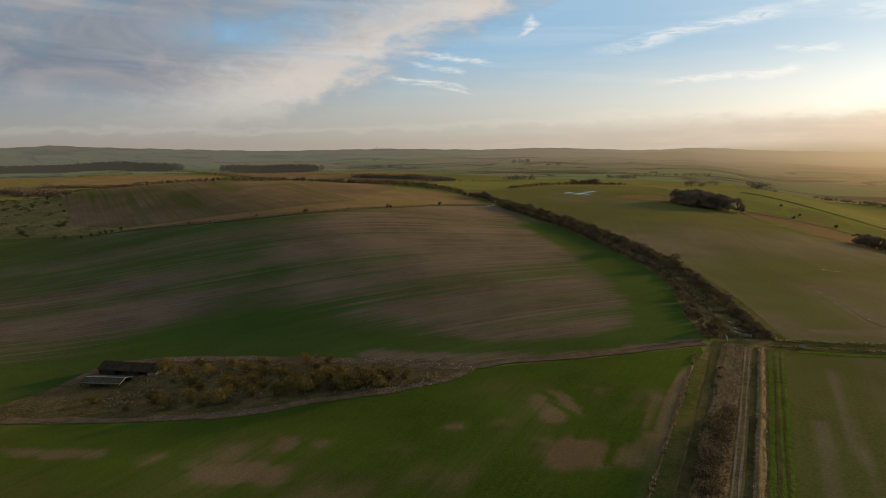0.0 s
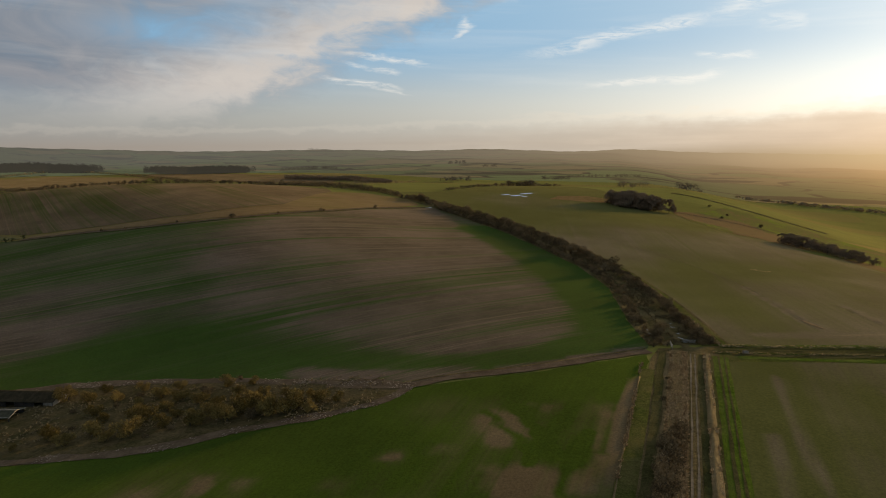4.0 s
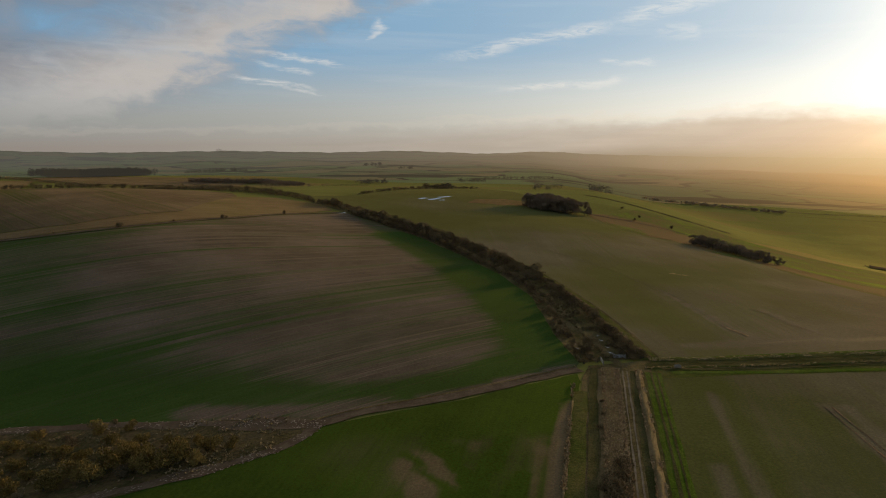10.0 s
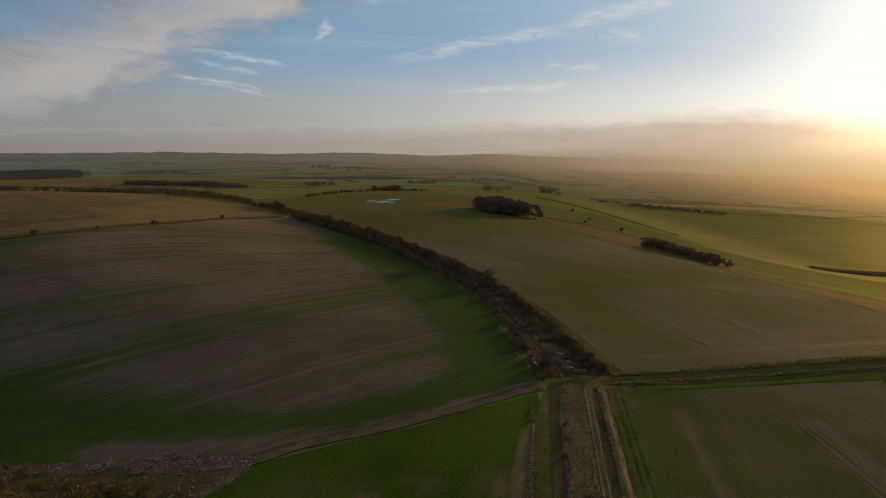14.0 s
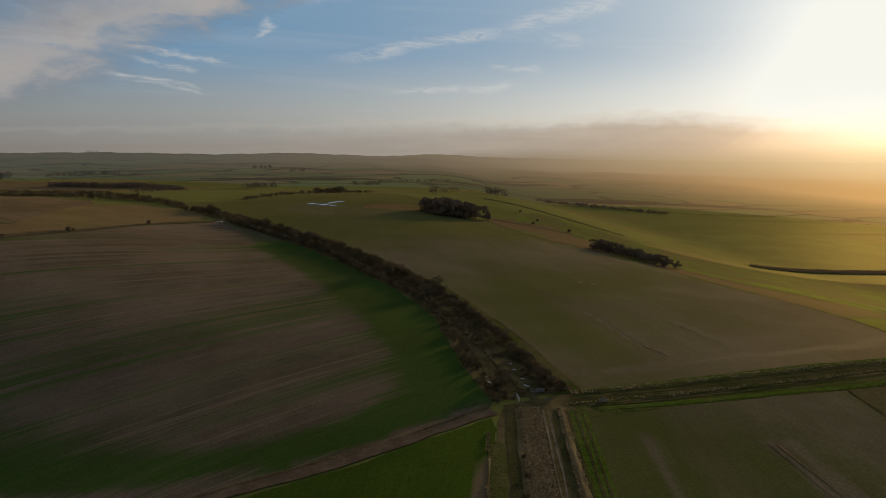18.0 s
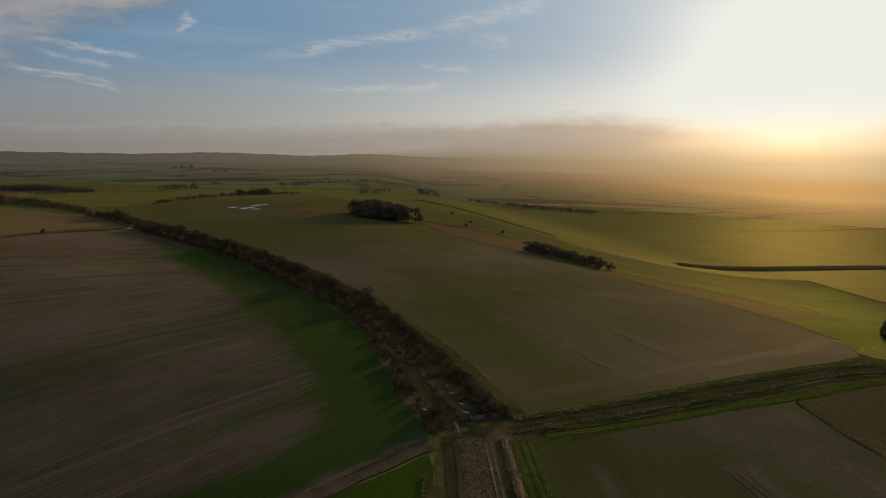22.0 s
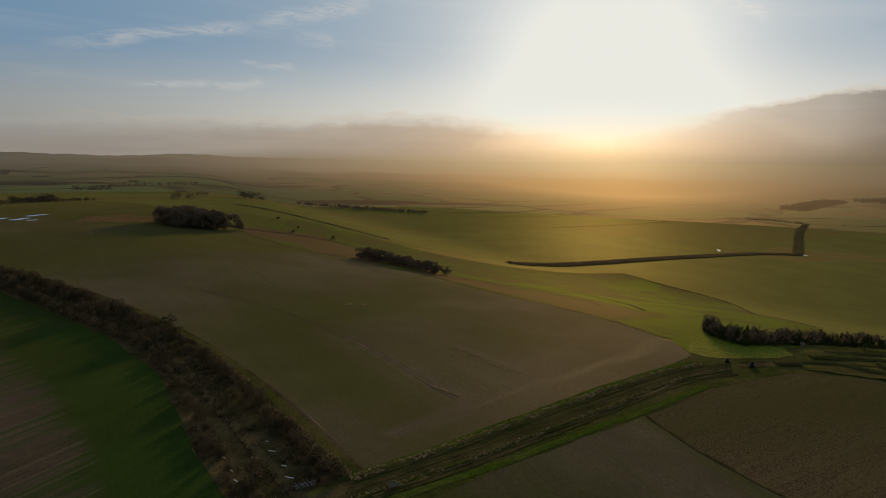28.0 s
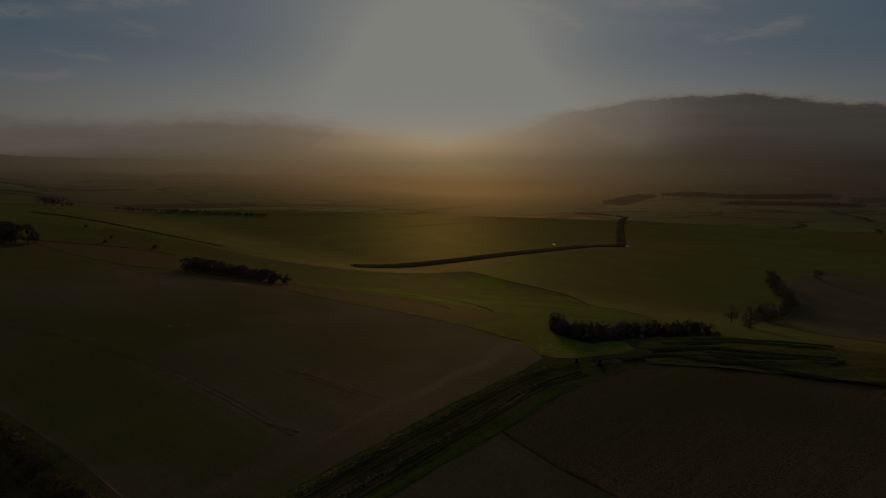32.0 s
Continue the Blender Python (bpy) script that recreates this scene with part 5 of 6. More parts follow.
for x, y in FRONT[::2]:
    fringe.plant(x + rng.uniform(-0.8, 0.8), y + rng.uniform(-0.8, 0.8), rng.uniform(0.55, 1.0))
# trees in the valley beyond
ash = Planter([tree("valley_ash", 130 + i, 15.0, 5.0, M_HAZE_TWIG, "leafless valley ash with fine spreading branches", 1500, 0.12, 0.3) for i in range(2)], "trees in the valley", 12)
for x, y, s in ((484, 130, 0.8), (492, 128, 0.85), (500, 125, 0.8), (345, 127, 0.75), (420, 141, 0.7)):
    ash.plant(x, y, s, which=0)
for x, y, s in ((568, 116, 0.75), (576, 117, 0.8), (586, 120, 0.85), (597, 122, 0.9), (612, 124, 1.0), (626, 127, 1.1), (640, 130, 1.15), (652, 132, 1.1), (664, 134, 1.1), (534, 118, 0.8), (545, 116, 0.8), (556, 115, 0.8), (700, 96, 1.0), (716, 98, 0.9)):
    ash.plant(x, y, s * 0.72, which=1)
# small far clumps
knoll = Planter([tree("far_clump_tree", 140 + i, 9.5, 5.5, M_BEECH, "dark leafless tree in a far hilltop clump", 320, 0.1) for i in range(2)], "far hilltop clumps", 13)
rng = random.Random(13)
for cx, cy, wide, deep, k, s in ((372, 915, 28, 8, 16, 0.72), (322, 822, 14, 5, 10, 0.72), (420, 838, 12, 10, 12, 1.15), (-30, 925, 22, 8, 12, 0.9), (20, 965, 22, 5, 9, 0.6), (178, 790, 14, 6, 8, 0.9)):
    for i in range(k):
        knoll.plant(cx + rng.uniform(-wide, wide), cy + rng.uniform(-deep, deep), s * rng.uniform(0.8, 1.15))


def thicket(name, line, width, height, gap, label, mat, seed, category="woodland", per=46):
    """Far wood or hedge: the crowns of trees too far off to be told apart, one mesh."""
    rng = np.random.default_rng(seed)
    out = []
    for x, y in spline(line, gap):
        for k in range(max(1, int(width / gap / 1.2))):
            px, py = x + rng.uniform(-0.5, 0.5) * width, y + rng.uniform(-0.5, 0.5) * width
            h = height * rng.uniform(0.65, 1.1)
            lumps = [(rng.uniform(-0.3, 0.3) * h, rng.uniform(-0.3, 0.3) * h, h * z, h * 0.30) for z in (0.25, 0.45, 0.68)]
            v = sprays(rng, lumps, int(per * 1.5), h * 0.095, 0.5)
            out.append(v + np.array([px, py, float(land(px, py)) - 0.3]))
    return tagged(new(name, quads(name, np.concatenate(out), mat)), label, category, kind="stuff")


thicket("hedgerow", [(492, 468), (567, 422), (690, 386), (815, 352), (864, 319)], 9, 2.4, 2.0, "dark overgrown hedgerow bank across the plain", M_HAZE_TWIG, 1, "hedge")
thicket("hedgerow", [(864, 319), (1000, 356), (1179, 404), (1315, 430)], 7, 2.6, 3.2, "broad dark shelter belt running over the plain", M_HAZE_TWIG, 2, "hedge", 60)
thicket("hedgerow", [(1315, 430), (1330, 480), (1321, 535)], 16, 5, 4, "hedge with trees on the plain", M_HAZE_TWIG, 3, "hedge", 30)
thicket("hedgerow", [(1321, 535), (1218, 605), (1000, 625), (809, 640)], 4, 2.6, 3.2, "thin hedge on the plain", M_HAZE_TWIG, 4, "hedge", 24)
thicket("hedgerow", [(1315, 430), (1416, 301), (1501, 189), (1599, 78), (1700, -60)], 8, 2.6, 3.2, "far hedge on the plain", M_HAZE_TWIG, 5, "hedge", 26)
thicket("hedgerow", [(690, 1160), (742, 1090), (755, 1000), (780, 900)], 20, 6.0, 4.5, "belt of bare trees along the valley", M_HAZE_TWIG, 7, "hedge", 60)
thicket("hedgerow", [(780, 960), (842, 880), (1000, 860), (1128, 883)], 8, 2.6, 3.2, "long hedge in the valley", M_HAZE_TWIG, 8, "hedge", 24)
thicket("hedgerow", [(770, 840), (850, 790), (1000, 770), (1250, 800)], 6, 2.6, 3.2, "low hedge in the valley", M_HAZE_TWIG, 9, "hedge", 20)
# woods in M_FAR_WOOD glow by themselves, haze mixed into their colour
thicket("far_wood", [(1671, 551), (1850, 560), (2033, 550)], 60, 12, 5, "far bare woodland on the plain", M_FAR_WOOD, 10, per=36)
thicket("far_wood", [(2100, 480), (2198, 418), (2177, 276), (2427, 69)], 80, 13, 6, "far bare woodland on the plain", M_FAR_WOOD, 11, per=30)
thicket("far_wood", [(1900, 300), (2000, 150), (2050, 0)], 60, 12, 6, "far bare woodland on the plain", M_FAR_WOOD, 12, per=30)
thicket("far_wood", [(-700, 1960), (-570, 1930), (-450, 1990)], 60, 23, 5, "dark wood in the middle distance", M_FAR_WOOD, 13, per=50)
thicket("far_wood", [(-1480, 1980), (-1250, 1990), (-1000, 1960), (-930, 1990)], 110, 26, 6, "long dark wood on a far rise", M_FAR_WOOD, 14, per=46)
thicket("far_wood", [(-760, 1000), (-660, 950), (-575, 860)], 50, 10, 5, "dark scrubby wood beyond the hill", M_BEECH, 15, per=50)
thicket("far_wood", [(-230, 1500), (-150, 1440), (-60, 1400)], 26, 12, 5, "belt of bare trees on a far slope", M_BEECH, 16, per=50)
thicket("far_wood", [(-100, 1486), (-47, 1376), (2, 1263)], 24, 9, 4.5, "belt of bare trees running down a far slope", M_BEECH, 27, per=46)
thicket("hedgerow", [(-1024, 1703), (-1000, 1850), (-940, 1960), (-755, 1844), (-535, 1568), (-430, 1430)], 16, 8.0, 5, "overgrown hedge between far brown fields", M_TWIG, 28, "hedge", 26)
thicket("hedgerow", [(-60, 1330), (60, 1180), (110, 1040)], 8, 4.0, 5, "thin hedge on a far green slope", M_TWIG, 29, "hedge", 24)
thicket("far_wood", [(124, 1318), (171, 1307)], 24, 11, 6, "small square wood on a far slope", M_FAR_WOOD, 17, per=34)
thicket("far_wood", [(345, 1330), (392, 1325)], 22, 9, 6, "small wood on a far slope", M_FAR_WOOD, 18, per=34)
thicket("far_wood", [(420, 1420), (520, 1400), (580, 1380)], 24, 8, 8, "dim belt of trees with painted haze", M_FAR_WOOD, 26, per=26)
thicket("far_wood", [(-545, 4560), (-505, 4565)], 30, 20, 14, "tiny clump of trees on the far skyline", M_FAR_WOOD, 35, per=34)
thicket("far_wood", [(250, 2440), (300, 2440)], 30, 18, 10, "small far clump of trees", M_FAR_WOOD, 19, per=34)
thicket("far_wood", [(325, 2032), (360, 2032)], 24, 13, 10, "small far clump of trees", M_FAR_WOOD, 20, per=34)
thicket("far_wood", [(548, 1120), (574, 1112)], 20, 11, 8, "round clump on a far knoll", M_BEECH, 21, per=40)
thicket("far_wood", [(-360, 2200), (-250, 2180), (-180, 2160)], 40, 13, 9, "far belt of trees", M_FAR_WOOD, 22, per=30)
thicket("hedgerow", [(-820, 1240), (-660, 1190), (-500, 1160), (-400, 1130), (-230, 1080), (-100, 960)], 18, 7.5, 3.5, "hedge between far stubble fields", M_TWIG, 23, "hedge", 24)
thicket("hedgerow", [(12, 588), (-10, 622), (-60, 662), (-116, 668), (-175, 662), (-264, 655), (-354, 652), (-430, 655)], 5, 3.6, 2.2, "dense dark hedge over the brow of the hill", M_TWIG, 31, "hedge", 40)
thicket("hedgerow", [(60, 648), (100, 705), (130, 737), (171, 783), (205, 818), (238, 848)], 3, 2.4, 2.4, "low dark hedge along the ridge", M_TWIG, 32, "hedge", 36)
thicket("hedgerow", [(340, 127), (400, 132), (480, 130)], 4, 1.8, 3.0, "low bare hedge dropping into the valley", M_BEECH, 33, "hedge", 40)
thicket("hedgerow", [(480, 130), (536, 118), (571, 115), (602, 123), (666, 134)], 8, 5.0, 3.0, "overgrown bare hedge with trees in the valley", M_HAZE_TWIG, 34, "hedge", 46)
thicket("hedgerow", [(240, 850), (300, 900), (345, 905)], 3, 2.0, 6, "thin hedge on the ridge", M_TWIG, 24, "hedge", 24)
thicket("hedgerow", [(330, 830), (380, 836), (412, 838)], 3, 2.2, 6, "thin hedge between two clumps", M_TWIG, 25, "hedge", 24)
patch("field_far", [(-640, 1080), (-400, 1040), (-200, 1000), (-240, 1070), (-420, 1120), (-620, 1160)], 18, 0.8, M_TAN, lambda x, y: 0.2 + 0 * x, "pale stubble field beyond the hill")
patch("field_far", [(-330, 720), (-120, 720), (-60, 780), (-100, 940), (-260, 1040), (-560, 1020), (-520, 800)], 16, 0.5, M_HILL, lambda x, y: 0.25 + 0 * x, "brown stubble field beyond the hill hedge")


# ---- dead grass, flints ----
def tufts(name, spots, height, mat, label, seed, blades=5, wide=0.35):
    """Countless small tufts, each a fan of blades."""
    rng = np.random.default_rng(seed)
    p = np.array(spots, float)
    k = len(p)
    base = np.stack([p[:, 0], p[:, 1], land(p[:, 0], p[:, 1]) + 0.16], -1)
    out = []
    for b in range(blades):
        a = rng.random(k) * 6.283
        tip = np.stack([np.cos(a), np.sin(a), 0 * a], -1) * (wide * (0.5 + rng.random(k)))[:, None]
        side = np.stack([-np.sin(a), np.cos(a), 0 * a], -1) * (wide * 0.45)
        h = (height * (0.5 + rng.random(k)))[:, None] * np.array([0, 0, 1])
        out.append(np.stack([base - side, base + side, base + tip + side * 0.4 + h, base + tip - side * 0.4 + h * 0.8], 1))
    v = np.stack(out, 1).reshape(-1, 3)
    return tagged(new(name, quads(name, v, mat)), label, "grass", kind="stuff")


def along(line, lo, hi, count, seed, clump=0.0):
    r = np.random.default_rng(seed)
    p = spline(line, 1.0)
    d = np.gradient(p, axis=0)
    d /= np.linalg.norm(d, axis=1)[:, None]
    i = r.integers(0, len(p), count)
    o = r.uniform(lo, hi, count)
    q = p[i] + d[i] * r.uniform(-0.5, 0.5, count)[:, None] + np.stack([d[i, 1], -d[i, 0]], -1) * o[:, None]
    if clump:
        keep = np.array([wobble(a, b, clump, seed) > -0.08 for a, b in q])
        q = q[keep]
    return q


tufts("dead_grass", along(DROVE, 3.7, 5.6, 3800, 1, 0.3), 0.34, M_TUFT, "straw-coloured tussocks on the bank", 1)
tufts("dead_grass", along(DROVE, -5.4, -0.6, 9500, 2), 0.34, M_TUFT, "straw-coloured tussocks beside the farm track", 2, 6, 0.42)
tufts("dead_grass", along([(104, 190), (129, 186), (163, 182.5), (203, 177.5), (222, 172)], -1.2, 1.0, 1300, 3, 0.35), 0.20, M_TUFT, "straw-coloured tussocks along the lane", 3, 5, 0.24)
tufts("dead_grass", along([(99, 184), (129, 179), (163, 175), (203, 170.3), (224, 163.5)], -0.8, 0.8, 500, 4, 0.35), 0.20, M_TUFT, "thin line of dead grass along the lane", 4, 5, 0.24)
tufts("dead_grass", along(offset_line(HEDGE_E[:7], -8), -6, 7, 6500, 5, 0.15), 0.42, M_DULL, "dead grass between the hedges", 5)
tufts("dead_grass", along([(-4, 172), (-30, 178), (-70, 184), (-110, 185)], -14, 14, 1700, 6, 0.12), 0.30, M_DULL, "dead grass on the rough ground", 6)
tufts("dead_grass", along(HEDGE_E[:7], -2.0, 0.2, 1500, 13, 0.12), 0.40, M_TUFT, "straw-coloured grass along the sunny side of the hedge", 13)
tufts("flints", along(ISLE_N[:5], -4.2, 0.5, 800, 8, 0.22), 0.03, M_FLINT, "pale flints and straw on bare soil", 8, 3, 0.28)
tufts("flints", along(ISLE_S[:6], -0.3, 4.4, 800, 9, 0.22), 0.03, M_FLINT, "pale flints and straw on bare soil", 9, 3, 0.28)
tufts("dead_grass", along(DROVE, -13.4, -12.7, 900, 10, 0.1), 0.34, M_TUFT, "line of dead grass at the wheat's edge", 10)
tufts("flints", along([(149.5, 205), (149.2, 209), (149, 214)], -0.5, 0.5, 130, 11), 0.03, M_TUFT, "pale stones in a worn wheel line", 11, 3, 0.25)
tufts("flints", along([(186.5, 306), (189, 304), (192.5, 301.5)], -1.3, 1.3, 70, 12, 0.9), 0.03, M_TUFT, "pale bare patch in the field", 12, 3, 0.4)


# ---- puddles ----
def puddle(x, y, long, wide, turn, seed, label="shallow puddle reflecting the sky"):
    rng = random.Random(seed)
    k, pts = 18, []
    for i in range(k):
        a = 2 * math.pi * i / k
        r = 1 + 0.35 * math.sin(2 * a + rng.random()) + rng.uniform(-0.18, 0.18)
        u, v = long * 0.5 * r * math.cos(a), wide * 0.5 * r * math.sin(a)
        px, py = x + u * math.cos(turn) - v * math.sin(turn), y + u * math.sin(turn) + v * math.cos(turn)
        pts.append(at(px, py, 0.18))
    pts.append(at(x, y, 0.18))
    return tagged(new("puddle", mesh_of("puddle", pts, [(i, (i + 1) % k, k) for i in range(k)], M_WATER)), label, "puddle")


for i, (x, y, l, wd, a) in enumerate(((116, 604, 8, 5, 0.3), (125, 597, 12, 6, 0.2), (138, 612, 14, 5, 0.3), (131, 590, 6, 3, 0.2), (34, 516, 7, 3.5, 0.5),
                                      (99.8, 215.5, 0.9, 0.3, 1.8), (98.4, 210.8, 1.5, 0.4, 2.1), (97, 203.6, 1.2, 0.5, 1.9), (95.4, 198.8, 1.8, 0.5, 1.9), (94.3, 195.6, 1.0, 0.4, 1.8), (89.7, 215.5, 1.2, 0.2, 1.8),
                                      (88.4, 209.5, 1.6, 0.4, 1.7), (87.4, 205, 1.4, 0.4, 1.6), (803, 390, 14, 5, 0.4), (866, 312, 14, 6, 0.4), (1343, 428, 60, 40, -0.9),
                                      (1310, 545, 30, 18, 0.5), (-304, 1458, 36, 20, 0.2), (-126, 1277, 24, 16, 0.2), (1447, 2205, 70, 60, 0.3), (1274, 645, 30, 24, 0.3))):
    puddle(x, y, l, wd, a, i)


# ---- barns, gates and troughs ----
def box(bm, lo, hi, m=Matrix()):
    v = [bm.verts.new(m @ Vector((x, y, z))) for x in (lo[0], hi[0]) for y in (lo[1], hi[1]) for z in (lo[2], hi[2])]
    for f in ((0, 1, 3, 2), (4, 6, 7, 5), (0, 4, 5, 1), (2, 3, 7, 6), (0, 2, 6, 4), (1, 5, 7, 3)):
        bm.faces.new([v[i] for i in f])


def boxed(name, lo, hi, mat, parent, label="", bevel=0.0):
    bm = bmesh.new()
    box(bm, lo, hi)
    if bevel:
        bmesh.ops.bevel(bm, geom=bm.edges[:], offset=bevel, segments=2, affect="EDGES")
    bmesh.ops.recalc_face_normals(bm, faces=bm.faces)
    return part(name, bm, mat, parent, label)


def sheet_roof(name, length, y0, z0, y1, z1, mat, parent, label=""):
    """A slope of corrugated sheet with thickness and a slightly sagging ridge."""
    bm = bmesh.new()
    n = int(length / 0.45)
    top, low = [], []
    for i in range(n + 1):
        x = -length / 2 + length * i / n
        dz = 0.035 * (i % 2) - 0.10 * math.sin(math.pi * i / n)
        top.append([bm.verts.new((x, y0, z0 + dz)), bm.verts.new((x, y1, z1 + dz))])
        low.append([bm.verts.new((x, y0, z0 + dz - 0.08)), bm.verts.new((x, y1, z1 + dz - 0.08))])
    for a, b, c, d in zip(top, top[1:], low, low[1:]):
        bm.faces.new((a[0], b[0], b[1], a[1]))
        bm.faces.new((c[0], c[1], d[1], d[0]))
        bm.faces.new((a[0], c[0], d[0], b[0]))
        bm.faces.new((a[1], b[1], d[1], c[1]))
    for a, c in ((top[0], low[0]), (top[-1], low[-1])):
        bm.faces.new((a[0], a[1], c[1], c[0]))
    bmesh.ops.recalc_face_normals(bm, faces=bm.faces)
    return part(name, bm, mat, parent, label)


def barn_long(x, y, turn):
    ob = tagged(new("barn"), "long low derelict barn with a dark rusty roof", "barn")
    ob.matrix_basis = Matrix.Translation(at(x, y, -0.2)) @ Matrix.Rotation(turn, 4, "Z")
    L, W, E, R = 22.0, 7.4, 2.2, 3.7
    sheet_roof("roof", L + 0.8, -W / 2 - 0.5, E - 0.2, 0.02, R, M_ROOF, ob, "rusty corrugated front slope")
    sheet_roof("roof", L + 0.8, W / 2 + 0.5, E - 0.2, -0.02, R, M_ROOF, ob, "rusty corrugated back slope")
    boxed("wall", (-L / 2, W / 2 - 0.2, 0), (L / 2, W / 2, E - 0.1), M_BOARD, ob, "tarred back wall")
    for s in (-1, 1):
        bm = bmesh.new()
        pts = [(-W / 2, 0), (W / 2 - 0.2, 0), (W / 2 - 0.2, E - 0.15), (0, R - 0.15), (-W / 2, E - 0.15)]
        a = [bm.verts.new((s * L / 2, p, z)) for p, z in pts]
        b = [bm.verts.new((s * (L / 2 - 0.2), p, z)) for p, z in pts]
        bm.faces.new(a)
        bm.faces.new(b[::-1])
        for i in range(5):
            bm.faces.new((a[i], b[i], b[(i + 1) % 5], a[(i + 1) % 5]))
        bmesh.ops.recalc_face_normals(bm, faces=bm.faces)
        part("gable", bm, M_BLOCK if s > 0 else M_BOARD, ob, "pale block gable" if s > 0 else "")
    for i in range(8):
        px = -L / 2 + 0.3 + (L - 0.6) * i / 7
        boxed("post", (px - 0.12, -W / 2, 0), (px + 0.12, -W / 2 + 0.24, E - 0.15), M_BOARD, ob, bevel=0.02)
    for i in (0, 1, 3, 4):
        px = -L / 2 + 0.5 + (L - 0.6) * i / 7
        boxed("boarding", (px, -W / 2 + 0.05, 0.1), (px + 2.6, -W / 2 + 0.12, 1.5), M_BOARD, ob)
    boxed("boarding", (L / 2 - 3.2, -W / 2 + 0.05, 0.0), (L / 2 - 0.4, -W / 2 + 0.15, E - 0.3), M_BLOCK, ob, "pale boarded bay")
    boxed("beam", (-L / 2, -W / 2 + 0.02, E - 0.32), (L / 2, -W / 2 + 0.2, E - 0.14), M_WOOD, ob)
    return ob


def barn_open(x, y, turn):
    ob = tagged(new("pole_barn"), "open pole barn with a pale weathered roof edge", "barn")
    ob.matrix_basis = Matrix.Translation(at(x, y, -0.2)) @ Matrix.Rotation(turn, 4, "Z")
    L, W = 14.0, 6.4
    sheet_roof("roof", L, -W / 2 - 0.4, 1.8, 0.02, 2.7, M_ROOF2, ob, "grey fibre-cement front slope")
    sheet_roof("roof", L, W / 2 + 0.4, 1.8, -0.02, 2.7, M_ROOF2, ob, "grey fibre-cement back slope")
    boxed("ridge_cap", (-L / 2, -0.25, 2.67), (L / 2, 0.25, 2.80), M_BLOCK, ob, "pale ridge capping", 0.04)
    bm = bmesh.new()
    for s in (-1, 1):
        v = [bm.verts.new((L / 2 + dx, s * p, z)) for dx in (0.02, 0.10) for p, z in ((0, 2.78), (W / 2 + 0.45, 1.88), (W / 2 + 0.45, 1.65), (0, 2.55))]
        for f in ((0, 1, 2, 3), (7, 6, 5, 4), (0, 4, 5, 1), (1, 5, 6, 2), (2, 6, 7, 3), (3, 7, 4, 0)):
            bm.faces.new([v[i] for i in f])
    bmesh.ops.recalc_face_normals(bm, faces=bm.faces)
    part("barge_board", bm, M_BLOCK, ob, "pale painted barge board")
    for i in range(5):
        px = -L / 2 + 0.3 + (L - 0.6) * i / 4
        for s in (-1, 1):
            boxed("post", (px - 0.11, s * W / 2 - 0.11, 0), (px + 0.11, s * W / 2 + 0.11, 1.9), M_BOARD, ob, bevel=0.02)
    boxed("wall", (-L / 2, W / 2 - 0.3, 0), (L / 2, W / 2 - 0.2, 1.4), M_BOARD, ob, "low tarred back wall")
    for s in (-1, 1):
        boxed("beam", (-L / 2, s * W / 2 - 0.08, 1.75), (L / 2, s * W / 2 + 0.08, 1.92), M_WOOD, ob)
    return ob


barn_long(-111.5, 203, radians(-10))
barn_open(-115.5, 192.5, radians(-5))


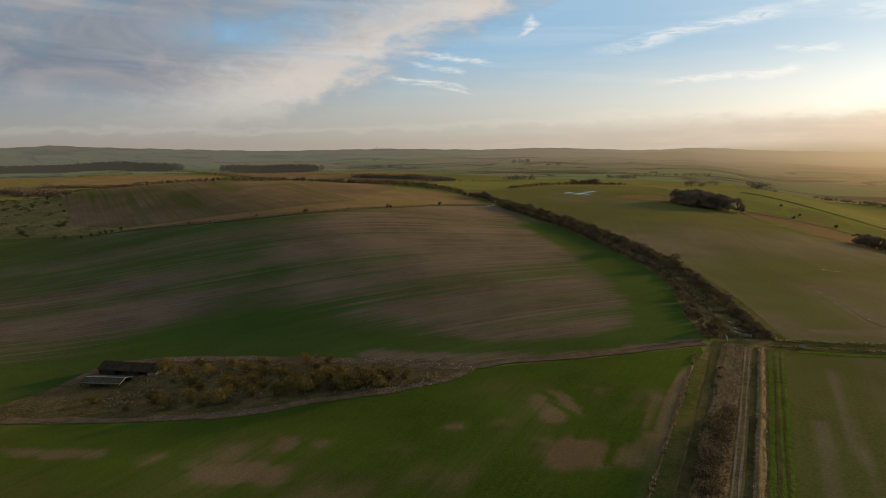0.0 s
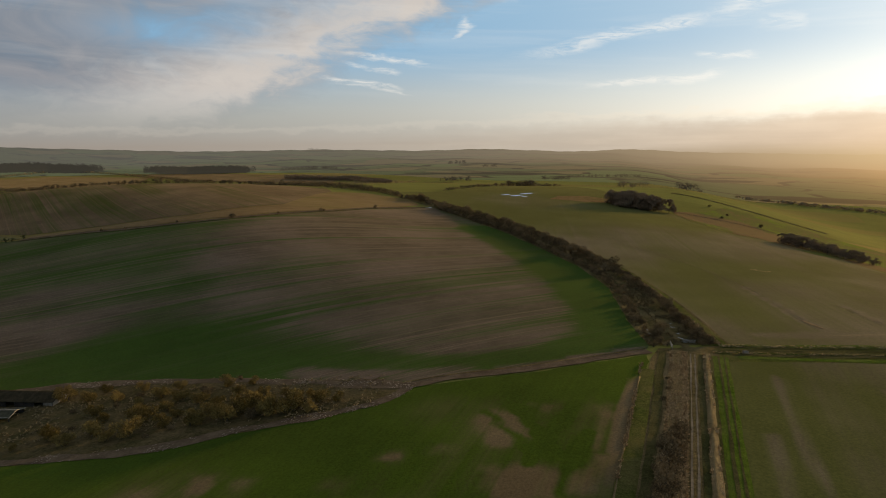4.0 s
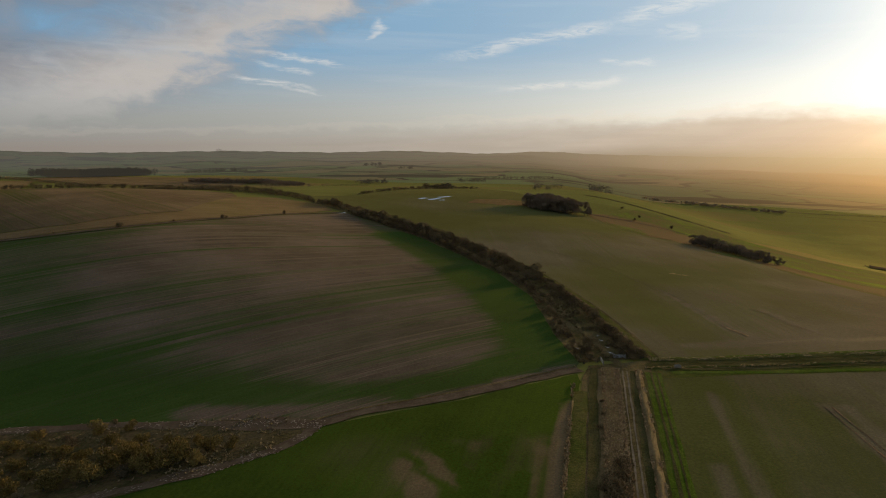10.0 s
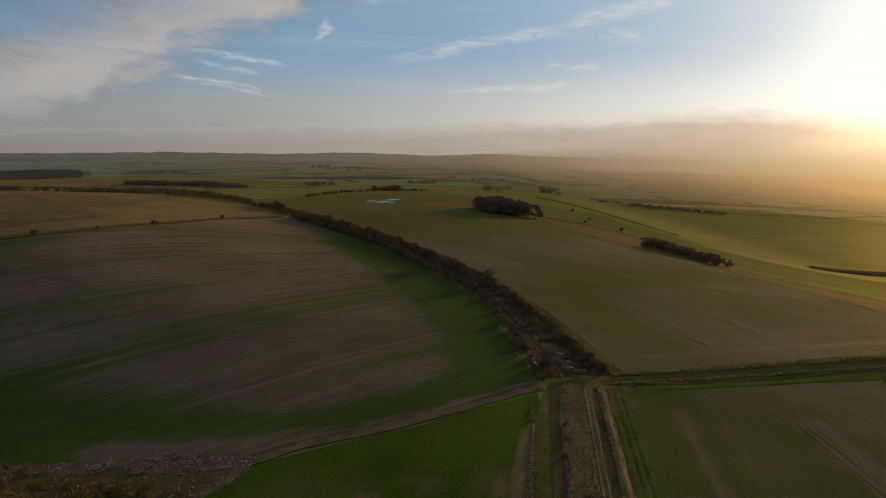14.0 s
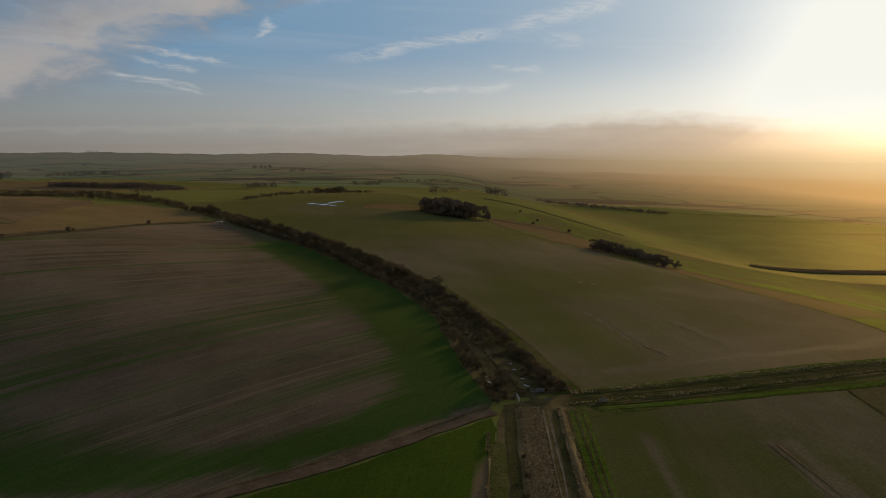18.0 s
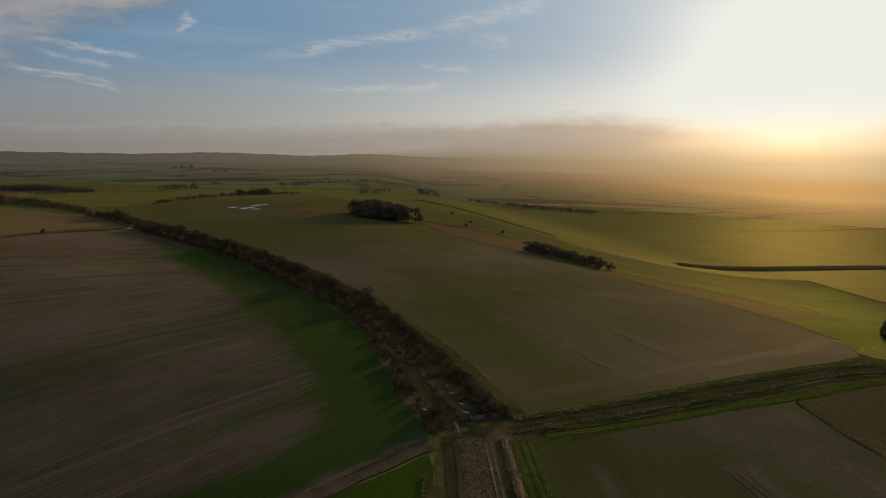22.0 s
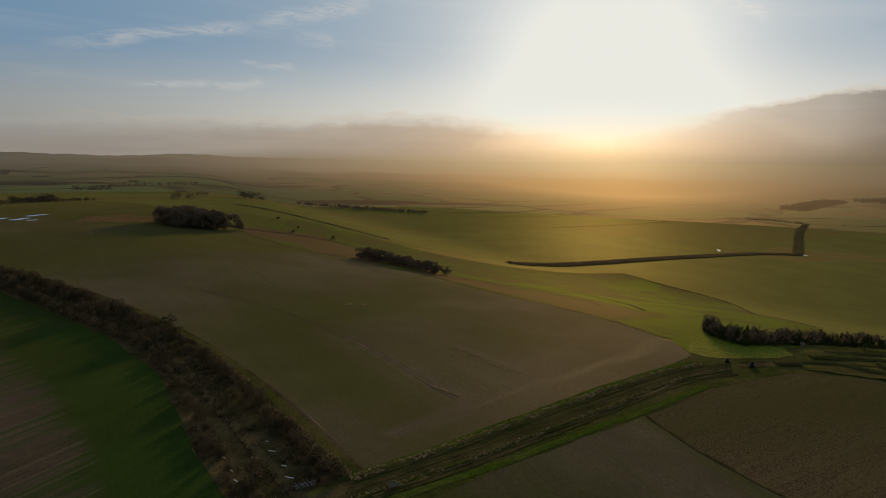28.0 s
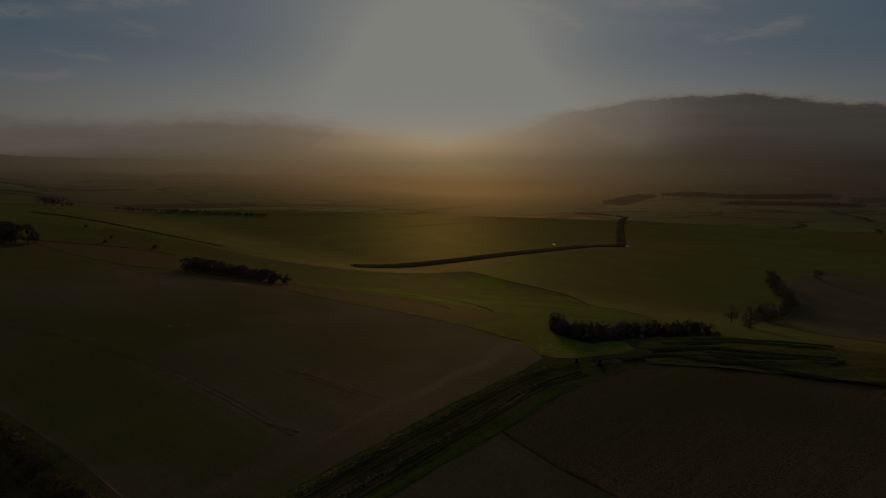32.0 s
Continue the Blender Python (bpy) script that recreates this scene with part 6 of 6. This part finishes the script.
def field_gate(x, y, turn, long, label):
    ob = tagged(new("field_gate"), label, "gate")
    ob.matrix_basis = Matrix.Translation(at(x, y, 0.05)) @ Matrix.Rotation(turn, 4, "Z")
    for i, z in enumerate((0.25, 0.45, 0.68, 0.95, 1.2)):
        bm = bmesh.new()
        limb(bm, (0.05, 0, z), (long - 0.05, 0, z), 0.035, 0.035, 8)
        part("bar", bm, M_STEEL, ob)
    for px in (0.05, long / 2, long - 0.05):
        bm = bmesh.new()
        limb(bm, (px, 0.0, 0.2), (px, 0.0, 1.25), 0.035, 0.035, 8)
        part("upright", bm, M_STEEL, ob)
    bm = bmesh.new()
    limb(bm, (0.05, 0.03, 0.25), (long / 2, 0.03, 1.2), 0.025, 0.025, 6)
    part("brace", bm, M_STEEL, ob)
    for px in (-0.12, long + 0.12):
        boxed("post", (px - 0.09, -0.09, -0.3), (px + 0.09, 0.09, 1.4), M_WOOD, ob, "weathered wooden gatepost", 0.02)
    return ob


field_gate(88, 189, math.atan2(7, 2), 4.2, "grey steel field gate standing open across the track")
field_gate(94, 194, math.atan2(-1, 3), 3.4, "grey steel field gate at the end of the hedge")


def trough(x, y, turn, long, wide, high, mat, label, name="water_trough"):
    ob = tagged(new(name), label, "trough")
    ob.matrix_basis = Matrix.Translation(at(x, y, 0.05)) @ Matrix.Rotation(turn, 4, "Z")
    t = 0.08
    boxed("side", (-long / 2, -wide / 2, 0.15), (long / 2, -wide / 2 + t, high), mat, ob, bevel=0.02)
    boxed("side", (-long / 2, wide / 2 - t, 0.15), (long / 2, wide / 2, high), mat, ob, bevel=0.02)
    boxed("end", (-long / 2, -wide / 2 + t, 0.15), (-long / 2 + t, wide / 2 - t, high), mat, ob)
    boxed("end", (long / 2 - t, -wide / 2 + t, 0.15), (long / 2, wide / 2 - t, high), mat, ob)
    boxed("floor", (-long / 2, -wide / 2, 0.08), (long / 2, wide / 2, 0.15), mat, ob)
    for s in (-1, 1):
        boxed("foot", (s * long * 0.35 - 0.15, -wide / 2 + 0.05, -0.25), (s * long * 0.35 + 0.15, wide / 2 - 0.05, 0.08), M_BLOCK, ob)
    return ob


trough(232, 160, 0.2, 2.9, 1.2, 1.0, M_BALE, "black trough standing beside the lane")
trough(231, 167, 0.3, 2.2, 1.0, 0.7, M_BALE, "low black trough standing beside the lane")
trough(268, 156, 0.6, 1.4, 1.1, 1.3, M_BLOCK, "pale stone trough at the corner of the plantation")
trough(108, 182.5, -0.2, 1.6, 0.9, 0.8, M_BLOCK, "pale trough on the lane verge")
